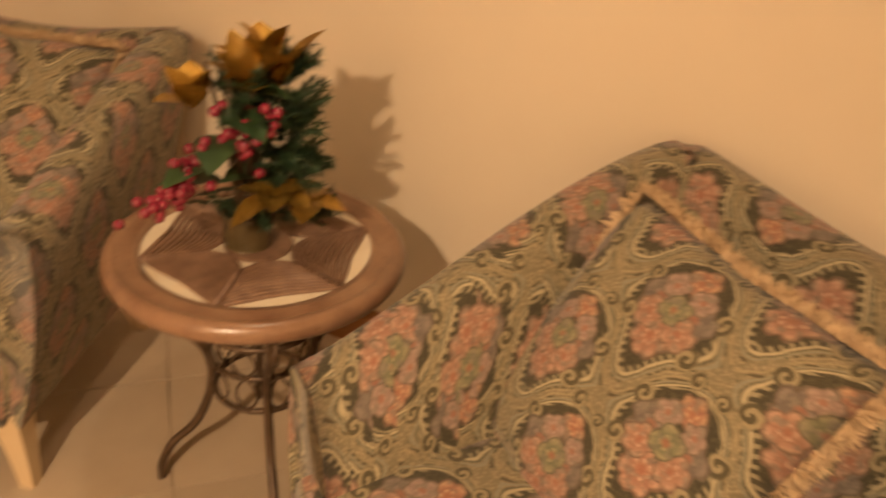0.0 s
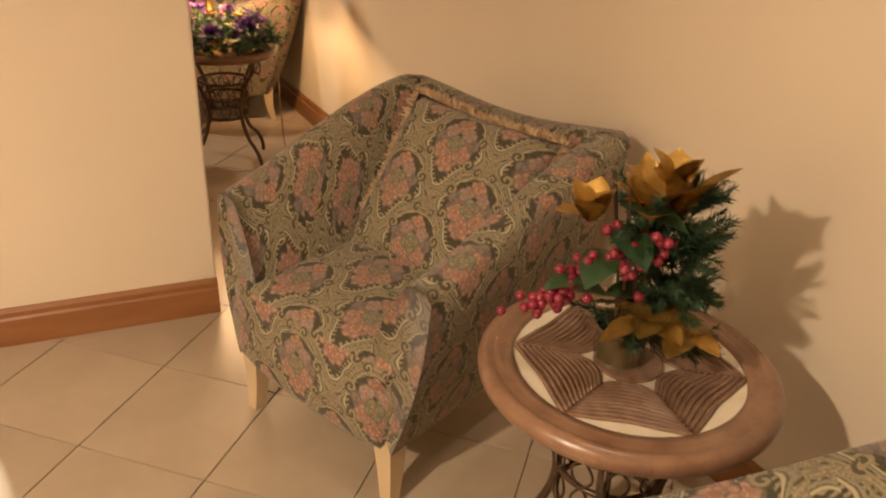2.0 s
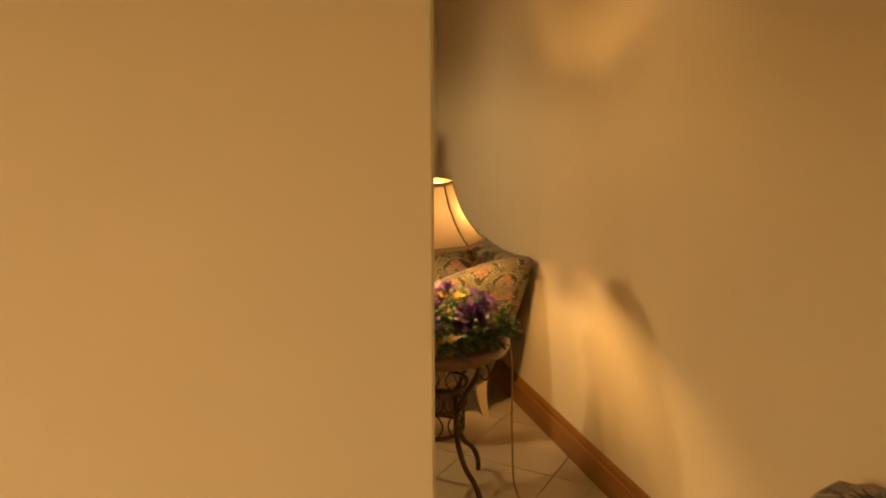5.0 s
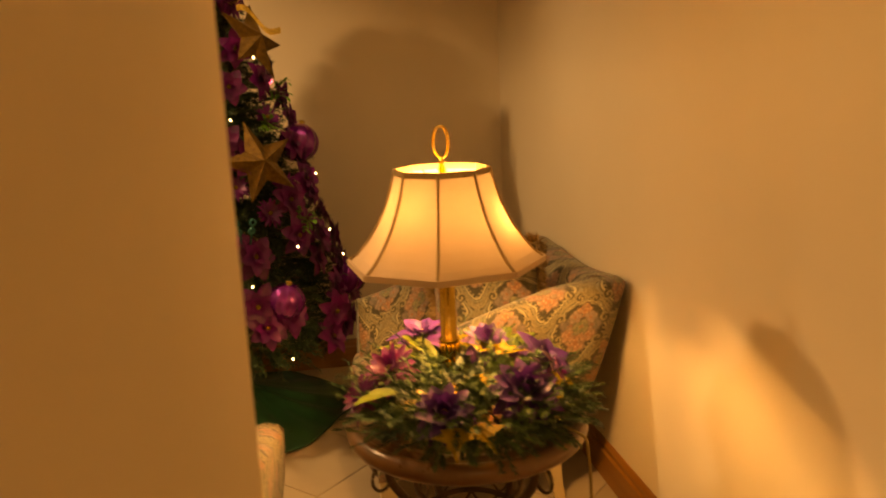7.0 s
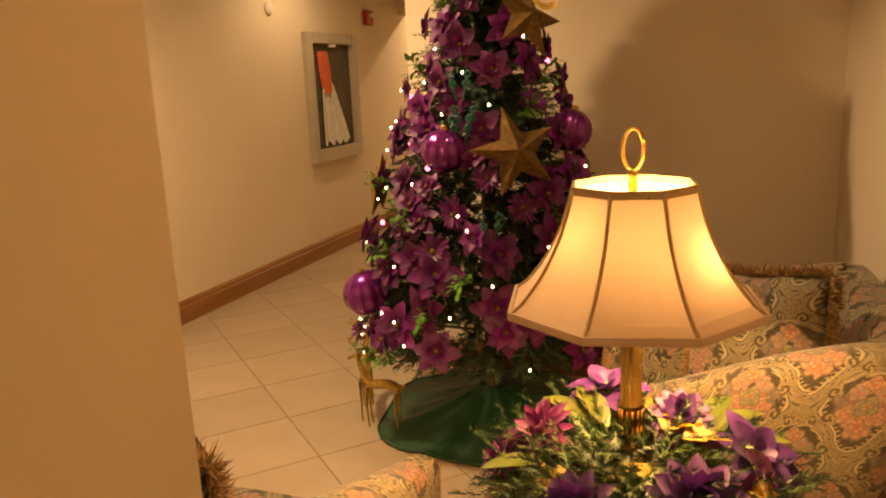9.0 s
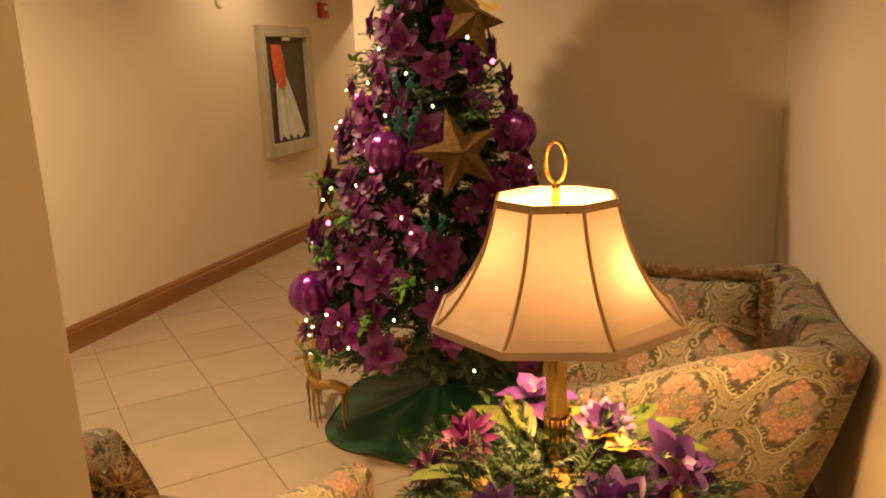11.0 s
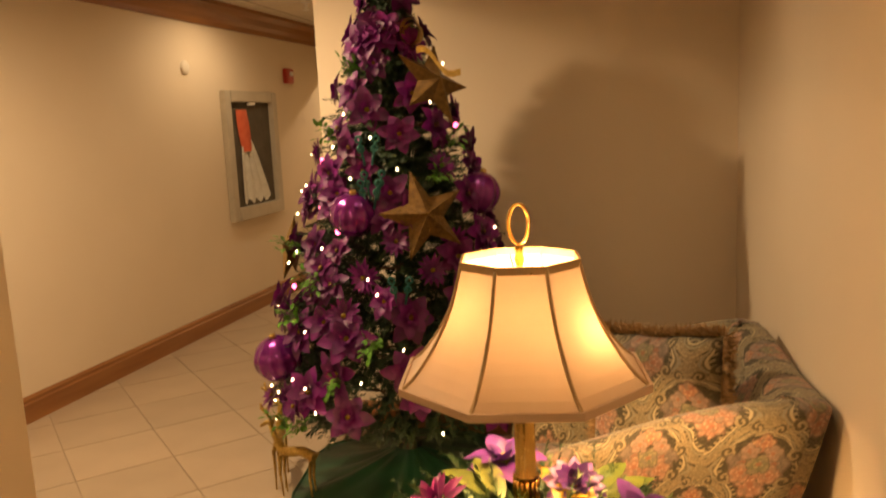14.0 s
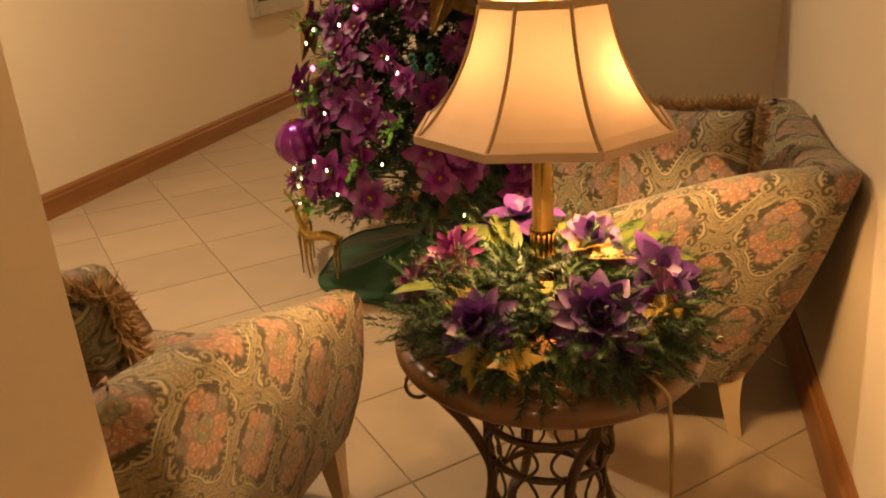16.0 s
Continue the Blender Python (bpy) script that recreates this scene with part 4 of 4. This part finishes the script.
v, f = [], []
limbs = bmesh.new()
rng = random.Random(3)
for k in range(2900):
    t = rng.random() ** 1.35
    z = 0.34 + (TH - 0.37) * t
    a = rng.uniform(0, 2 * math.pi)
    R = tree_r(z) * rng.uniform(0.9, 1.03)
    d = Vector((math.cos(a), math.sin(a), rng.uniform(-0.35, 0.25)))
    ln = min(R, rng.uniform(0.12, 0.2))
    base = keep_in(Vector((math.cos(a), math.sin(a), 0)) * (R - ln * rng.uniform(0.7, 1.6) if R > 0.2 else 0.02) + Vector((0, 0, z)))
    sprig(v, f, base, d + Vector((rng.uniform(-0.5, 0.5), rng.uniform(-0.5, 0.5), 0)), ln, 40, 0.042, rng, 0.0026)
v = [keep_in(Vector(p)) for p in v]
for k in range(60):
    t = k / 60
    z = 0.27 + (TH - 0.5) * t
    a = k * 2.4
    R = tree_r(z) * 0.85
    tube([tuple(keep_in(Vector((math.cos(a) * R * q, math.sin(a) * R * q, z + 0.04 * q)))) for q in (0, 0.5, 1)], 0.007, 5, limbs, 0.4)
part("branchwork", limbs, BARK, tree)
data_part("crown", [tuple(p) for p in v], f, PINE, tree, "dark green artificial pine needles")


def on_tree(a, z, out=0.0):
    """A place on the crown: a in degrees, 0 faces the seating."""
    an = radians(-90 + a)
    d = Vector((math.cos(an), math.sin(an), 0.15))
    R = tree_r(z) + out
    return Vector((TX + math.cos(an) * R, TY + math.sin(an) * R, z)), d


rng = random.Random(21)
LAB = ("large purple silk poinsettia on the tree", "magenta silk poinsettia on the tree", "deep purple silk poinsettia on the tree")
made = 0
for row in range(18):
    z = 0.45 + row * 0.086
    n = max(3, int(2 * math.pi * tree_r(z) / 0.185))
    for k in range(n):
        a = 360 * (k + 0.5 * (row % 2)) / n + rng.uniform(-11, 11)
        a = (a + 180) % 360 - 180
        if abs(a) > 118 or rng.random() < 0.2:
            continue
        p, d = on_tree(a, z + rng.uniform(-0.035, 0.035), rng.uniform(-0.02, 0.03))
        i = rng.randrange(4)
        d = d + Vector((rng.uniform(-0.4, 0.4), rng.uniform(-0.3, 0.3), rng.uniform(-0.25, 0.5)))
        if i == 3:
            blossom(DAISY, facing(p, d, rng.uniform(0, 90), rng.uniform(0.8, 1.0)), "purple daisy-like silk flower on the tree", "flowers of the tree")
        else:
            blossom(POIN[i], facing(p, d, rng.uniform(0, 90), rng.uniform(0.72, 1.0) * (1.2 if z < 0.8 else 1.0)), LAB[i], "flowers of the tree")
        made += 1
for a, z in ((-8, 1.78), (12, 1.8), (-28, 1.76), (40, 1.77), (100, 1.8), (-75, 1.8)):
    p, d = on_tree(a, z, 0.01)
    blossom(POIN[0], facing(p, d + Vector((0, 0, 0.4)), a, 1.05), LAB[0], "flowers of the tree")


def ball(a, z, r):
    bm = bmesh.new()
    bmesh.ops.create_uvsphere(bm, u_segments=48, v_segments=20, radius=r)
    for q in bm.verts:
        an = math.atan2(q.co.y, q.co.x)
        k = 1 + 0.05 * math.cos(12 * an) * (1 - abs(q.co.z / r) ** 3)
        q.co.x *= k
        q.co.y *= k
    p, d = on_tree(a, z, 0.02)
    th = tagged(empty("bauble"), "ribbed shiny purple bauble hanging on the tree", "bauble", "baubles of the tree")
    th.matrix_basis = pose(p.x, p.y, p.z, 12, 8, a)
    part("ball", bm, BALL, th, "", True)
    part("cap", lathe([(0.012, r * 0.97), (0.012, r * 1.12), (0.004, r * 1.16)], 12), GOLD, th)


for a, z, r in ((-9, 1.15, 0.08), (80, 1.19, 0.08), (-54, 0.6, 0.09), (30, 0.62, 0.07), (85, 0.6, 0.075)):
    ball(a, z, r)


def star(a, z, r, tilt, spin, label):
    bm = bmesh.new()
    ring = []
    for k in range(10):
        an = math.pi / 2 + k * math.pi / 5
        rr = r if k % 2 == 0 else r * 0.42
        ring.append(bm.verts.new((rr * math.cos(an), rr * math.sin(an), 0)))
    for s in (1, -1):
        c = bm.verts.new((0, 0, s * r * 0.28))
        for k in range(10):
            bm.faces.new((ring[k], ring[(k + 1) % 10], c) if s > 0 else (ring[(k + 1) % 10], ring[k], c))
    p, d = on_tree(a, z, 0.05)
    o = part("star_ornament", bm, STARM)
    o.matrix_basis = facing(p, d + Vector((0, 0, tilt)), spin)
    tagged(o, label, "star ornament", "gold stars of the tree")


star(30, 1.14, 0.165, 0.1, 12, "faceted antique gold glitter star on the tree")
star(56, 1.6, 0.17, 0.25, -24, "faceted antique gold glitter star near the tree top")
star(-84, 0.98, 0.14, 0.0, 0, "faceted antique gold glitter star seen edge-on")


def glitter_sprig(p, d, n, material, label, size):
    v, f = [], []
    r2 = random.Random(int(p[2] * 1000))
    for k in range(n):
        dd = Vector(d).normalized() + Vector((r2.uniform(-0.8, 0.8), r2.uniform(-0.8, 0.8), r2.uniform(-0.8, 0.8)))
        for q in range(4):
            leaf(v, f, Vector(p) + dd * size * 0.22 * q, dd + Vector((r2.uniform(-1, 1), r2.uniform(-1, 1), r2.uniform(-1, 1))), Vector((0, 0, 1)), size * 0.4, size * 0.1, 0.1)
    o = data_part("glitter_spray", v, f, material)
    return tagged(o, label, "glitter spray", "glitter sprays of the tree")


for a, z in ((-38, 1.43), (-52, 1.02), (-40, 0.78), (-12, 0.58), (-30, 0.4), (42, 1.28), (-48, 0.36), (5, 0.72), (-28, 0.92), (48, 0.9), (-22, 1.66), (60, 1.4)):
    p, d = on_tree(a, z, 0.02)
    glitter_sprig(p, d, 9, GREENGL, "bright green glitter leaf spray on the tree", 0.075)


def curl(p, d, size, label):
    o = bmesh.new()
    for s in (1, -1):
        for k in (0.6, 1.0):
            pts = []
            for u in np.linspace(0, 1, 26):
                rad = size * 0.16 * (1 - 0.8 * max(0, u - 0.4) / 0.6)
                an = max(0, u - 0.4) / 0.6 * 7
                pts.append((s * (0.012 + (0.4 * size * k * u if u < 0.4 else 0.16 * size * k + rad * math.sin(an) )), 0, size * k * min(u, 0.4) * 2 + (rad * (1 - math.cos(an)) if u > 0.4 else 0)))
            tube(pts, 0.0045, 5, o)
    ob = part("curl_spray", o, TEAL, None, "", True)
    ob.matrix_basis = pose(p[0], p[1], p[2], 0, 0, 10)
    tagged(ob, label, "curl spray", "teal curls of the tree")


curl((TX, TY - 0.03, 1.9), (0, 0, 1), 0.13, "teal glitter curls as the tree top")
for a, z in ((0, 1.32), (2, 1.17), (4, 1.2), (16, 0.84)):
    p, d = on_tree(a, z, 0.035)
    curl(p, d, 0.1, "teal glitter curl spray on the tree")

bow = tagged(empty("gold_bow", TX + 0.13, TY - 0.13, 1.74), "gold ribbon bow near the tree top", "bow")
for s, nm in ((1, "loop"), (-1, "loop")):
    bm = bmesh.new()
    pts = [(s * (0.004 + 0.035 * math.sin(u)), 0.0, 0.075 * (1 - math.cos(u)) / 2 * (1.0 if s > 0 else 1.25)) for u in np.linspace(0, math.pi * 1.9, 20)]
    rows = [[bm.verts.new((x, y + w, z)) for w in (-0.022, 0.022)] for x, y, z in pts]
    for a, b in zip(rows, rows[1:]):
        bm.faces.new((a[0], b[0], b[1], a[1]))
    part(nm, bm, GOLD, bow, "", True)
bm = bmesh.new()
rows = [[bm.verts.new((0.02 + 0.16 * u, -0.02, -0.02 - 0.1 * u + 0.02 * math.sin(7 * u) + w)) for w in (-0.012, 0.012)] for u in np.linspace(0, 1, 12)]
for a, b in zip(rows, rows[1:]):
    bm.faces.new((a[0], b[0], b[1], a[1]))
part("tail", bm, GOLD, bow, "", True)

# fairy lights
lights = tagged(empty("string_lights", TX, TY, 0), "string of small warm and pink fairy lights on the tree", "string lights")
fb = mesh_of("fairy_bulb", lathe([(0.001, -0.005), (0.0032, -0.0025), (0.0032, 0.0025), (0.001, 0.0055)], 8), FAIRY, True)
fp = mesh_of("fairy_bulb", lathe([(0.001, -0.011), (0.009, -0.004), (0.009, 0.004), (0.001, 0.011)], 8), FAIRYP, True)
rng = random.Random(8)
for k in range(58):
    z = 0.36 + 1.35 * (k / 58) ** 1.3
    a = rng.uniform(-100, 100)
    pink = rng.random() < 0.17
    p, d = on_tree(a, z, 0.0 if pink else 0.045)
    o = new("bulb", fp if pink else fb)
    o.parent = lights
    o.location = p - Vector((TX, TY, 0))
wire = []
for k in range(240):
    z = 0.36 + 1.4 * k / 240
    p, d = on_tree(k * 11, z, -0.03)
    wire.append(tuple(keep_in(p - Vector((TX, TY, 0)))))
part("wire", tube(wire, 0.0015, 4), LEAF, lights)

# skirt and deer
bm = bmesh.new()
n, m = 120, 22
rows = []
for j in range(m + 1):
    t = j / m
    row = []
    for i in range(n):
        a = 2 * math.pi * i / n
        fold = math.sin(9 * a + 1.5 * math.sin(3 * a)) * 0.5 + math.sin(17 * a + 2 * t) * 0.3
        r = 0.05 + (0.43 + 0.025 * math.sin(5 * a + 1)) * t
        z = 0.13 * (1 - t) ** 1.6 + 0.012 + 0.022 * fold * t * (1.15 - t) * 2
        row.append(bm.verts.new(tuple(keep_in(Vector((r * math.cos(a), r * math.sin(a), max(0.003, z)))))))
    rows.append(row)
for a, b in zip(rows, rows[1:]):
    for i in range(n):
        bm.faces.new((a[i], b[i], b[(i + 1) % n], a[(i + 1) % n]))
sk = tagged(empty("tree_skirt"), "draped green velvet skirt round the tree's foot", "tree skirt")
sk.location = (TX, TY, 0)
hem = [tuple(q.co + Vector((0, 0, 0.002))) for q in rows[-1]]
part("velvet", bm, SKIRT, sk, "", True)
part("hem", tube(hem, 0.005, 6, closed=True), SKIRT, sk, "", True)


def deer(x, y, rz, s):
    d = tagged(empty("deer_figurine", x, y, 0, rz), "small gold glitter wire reindeer standing by the tree", "figurine", "gold reindeer")
    d.scale = (s, s, s)
    part("body", tube(curve_points([(-0.1, 0, 0.2), (-0.03, 0, 0.215), (0.06, 0, 0.2), (0.1, 0, 0.24)], 5), 0.022, 10), GOLD, d, "", True)
    part("neck", tube([(0.085, 0, 0.21), (0.115, 0, 0.27), (0.13, 0, 0.315)], 0.014, 8, taper=0.7), GOLD, d, "", True)
    part("head", tube([(0.115, 0, 0.325), (0.15, 0, 0.32), (0.185, 0, 0.3)], 0.013, 8, taper=0.5), GOLD, d, "", True)
    for lx, ly in ((-0.09, 0.02), (-0.08, -0.02), (0.07, 0.02), (0.08, -0.02)):
        part("leg", tube([(lx, ly, 0.19), (lx + 0.01, ly, 0.1), (lx, ly, 0.0)], 0.0085, 7, taper=0.4), GOLD, d, "", True)
    for sgn in (1, -1):
        bm = tube(curve_points([(0.12, sgn * 0.008, 0.335), (0.1, sgn * 0.045, 0.375), (0.125, sgn * 0.06, 0.43)], 6), 0.005, 6)
        tube([(0.1, sgn * 0.045, 0.375), (0.14, sgn * 0.045, 0.405)], 0.004, 5, bm)
        tube([(0.105, sgn * 0.055, 0.4), (0.075, sgn * 0.07, 0.425)], 0.004, 5, bm)
        part("antler", bm, GOLD, d, "", True)
    part("tail", tube([(-0.1, 0, 0.205), (-0.125, 0, 0.225)], 0.01, 6, taper=0.4), GOLD, d)


deer(-1.75, 2.93, 165, 0.92)
deer(-1.88, 3.06, 110, 0.92)

# ---- corridor fittings ----
SL = math.degrees(math.atan2(0.045, 1))


def on_wall(name, y, z, label, category):
    return tagged(empty(name, xc(y), y, z, -SL), label, category)


case = on_wall("display_case", 6.13, 1.27, "grey framed glazed wall case holding a red and white dress", "display case")
hw, hh = 0.42, 0.505
for nm, b in (("frame_side", (0.0, 0.05, -hw, -hw + 0.085, -hh, hh)), ("frame_side", (0.0, 0.05, hw - 0.085, hw, -hh, hh)), ("frame_top", (0.0, 0.05, -hw + 0.085, hw - 0.085, hh - 0.085, hh)), ("frame_bottom", (0.0, 0.06, -hw + 0.085, hw - 0.085, -hh, -hh + 0.1))):
    part(nm, box(*b, 0.006), FRAMEM, case)
part("backing", box(0.002, 0.008, -hw + 0.085, hw - 0.085, -hh + 0.1, hh - 0.085), DARK, case)
part("lamp_strip", box(0.02, 0.045, -0.05, 0.05, hh - 0.11, hh - 0.088, 0.003), WHITEP, case)
dress = on_wall("dress", 6.13, 1.27, "white tulle dress with a coral red top in the wall case", "dress")
bm = bmesh.new()
rows = []
for k in range(14):
    t = k / 13
    z = lerp(0.12, -0.37, t)
    wd = lerp(0.07, 0.23, t ** 0.8)
    cy = lerp(-0.1, 0.02, t)
    rows.append([bm.verts.new((0.012 + 0.016 * (0.5 + 0.5 * math.sin(u * 21 + t)), cy + wd * (2 * u - 1), z - (0.02 * math.sin(u * 25) if k == 13 else 0))) for u in np.linspace(0, 1, 30)])
for a, b in zip(rows, rows[1:]):
    for i in range(29):
        bm.faces.new((a[i], a[i + 1], b[i + 1], b[i]))
part("skirt", bm, DRESS, dress, "white tulle skirt", True)
bm = bmesh.new()
rows = []
for k in range(10):
    t = k / 9
    z = lerp(0.36, 0.03, t)
    wd = 0.05 + 0.045 * math.sin(math.pi * (0.25 + 0.6 * t))
    rows.append([bm.verts.new((0.022 + 0.02 * math.sin(math.pi * u), -0.15 + 0.05 * t + wd * (2 * u - 1), z)) for u in np.linspace(0, 1, 12)])
for a, b in zip(rows, rows[1:]):
    for i in range(11):
        bm.faces.new((a[i], a[i + 1], b[i + 1], b[i]))
part("bodice", bm, REDCLOTH, dress, "coral red top", True)
alarm = on_wall("fire_alarm", 6.87, 1.93, "small red fire alarm on the corridor wall", "fire alarm")
part("housing", box(0.0, 0.045, -0.07, 0.07, -0.065, 0.065, 0.008), REDM, alarm)
part("lens", box(0.045, 0.06, -0.02, 0.03, 0.0, 0.035, 0.004), WHITEP, alarm)
sensor = on_wall("wall_sensor", 5.28, 1.92, "round white disc on the corridor wall", "sensor")
b = lathe([(0.05, 0), (0.05, 0.01), (0.042, 0.018), (0.01, 0.02)], 28)
bmesh.ops.rotate(b, verts=b.verts[:], matrix=Matrix.Rotation(radians(90), 3, "Y"))
part("disc", b, CEILM, sensor, "", True)
for i, (dx, dy) in enumerate(DOWN + NICHE_DOWN):
    zc = NICHE if i >= len(DOWN) else CEIL
    dl = tagged(empty("downlight", dx, dy, zc), "round recessed ceiling downlight, lit", "downlight", "ceiling downlights")
    part("trim_ring", lathe([(0.095, 0.0), (0.1, -0.006), (0.085, -0.01), (0.08, 0.0)], 36, closed=True), WHITEP, dl, "", True)
    part("lens", lathe([(0.08, -0.001), (0.079, -0.004)], 32), LIT, dl)
spk = tagged(empty("sprinkler", -2.78, 5.97, CEIL), "small white ceiling sprinkler", "sprinkler")
part("rose", lathe([(0.04, 0.0), (0.04, -0.01), (0.02, -0.015)], 20), WHITEP, spk, "", True)
part("head", lathe([(0.014, -0.012), (0.014, -0.06), (0.03, -0.062), (0.03, -0.068)], 16), WHITEP, spk)
vent = tagged(empty("ceiling_vent", -2.95, 4.85, CEIL), "square white ceiling air vent", "air vent")
for s in (0.24, 0.17, 0.1):
    bm = bmesh.new()
    for x0, x1, y0, y1 in ((-s, s, -s, -s + 0.03), (-s, s, s - 0.03, s), (-s, -s + 0.03, -s + 0.03, s - 0.03), (s - 0.03, s, -s + 0.03, s - 0.03)):
        box(x0, x1, y0, y1, -0.012 - (0.24 - s) * 0.1, -0.001, 0, bm)
    part("louvre", bm, WHITEP, vent)

# ---- floor tiles ----
P = 0.585 / math.sqrt(2)
tile_me = mesh_of("tile", box(-P / 2 + 0.0015, P / 2 - 0.0015, -P / 2 + 0.0015, P / 2 - 0.0015, -0.02, 0.0, 0.0015), TILE)
floor_ob = bpy.data.objects["floor"]
far_bm = bmesh.new()
count = 0
cells = []
for i in range(-16, 22):
    for j in range(-30, 12):
        s, d = -2.19 + 0.585 * (i + 0.5), -0.455 + 0.585 * (j + 0.5)
        tx, ty = (s + d) / 2, (s - d) / 2
        if xc(ty) - 0.25 < tx < 0.25 and -4.4 < ty < 9.4:
            cells.append(((tx + 1) ** 2 + (ty - 1) ** 2, tx, ty))
cells.sort()
near_cells, rest = cells[:300], cells[300:]
for _, tx, ty in near_cells:
    me = tile_me
    hh = P / math.sqrt(2)
    if tx + hh > 0.0 or tx - hh < xc(ty) or (ty + hh > Y_B and tx + hh > X_B):
        cut = bmesh.new()
        cut.from_mesh(tile_me)
        inv = pose(tx, ty, 0, 0, 0, 45).inverted()
        planes = [((-0.001, 0, 0), (1, 0, 0)), ((xc(ty), 0, 0), (-1, 0, 0))]
        if ty + hh > Y_B and tx > X_B - 0.02:
            planes.append(((0, Y_B - 0.001, 0), (0, 1, 0)))
        for co, no in planes:
            co = (co[0], ty if not no[1] else co[1], 0)
            bmesh.ops.bisect_plane(cut, geom=cut.verts[:] + cut.edges[:] + cut.faces[:], plane_co=inv @ Vector(co), plane_no=inv.to_3x3() @ Vector(no), clear_outer=True)
        if not cut.faces:
            cut.free()
            continue
        me = mesh_of("tile", cut, TILE)
    o = new("tile", me)
    o.matrix_basis = pose(tx, ty, 0, 0, 0, 45)
    o.parent = floor_ob
verts, faces = [], []
for _, tx, ty in rest:
    if not (xc(ty) + 0.29 < tx < -0.29 and -4.1 < ty < 9.1):
        continue
    o = len(verts)
    hh = (P - 0.003) / math.sqrt(2)
    verts += [(tx, ty - hh, 0), (tx + hh, ty, 0), (tx, ty + hh, 0), (tx - hh, ty, 0)]
    faces.append((o, o + 1, o + 2, o + 3))
if faces:
    tagged(data_part("far_tiles", verts, faces, TILE, floor_ob), "", "", "", "stuff")
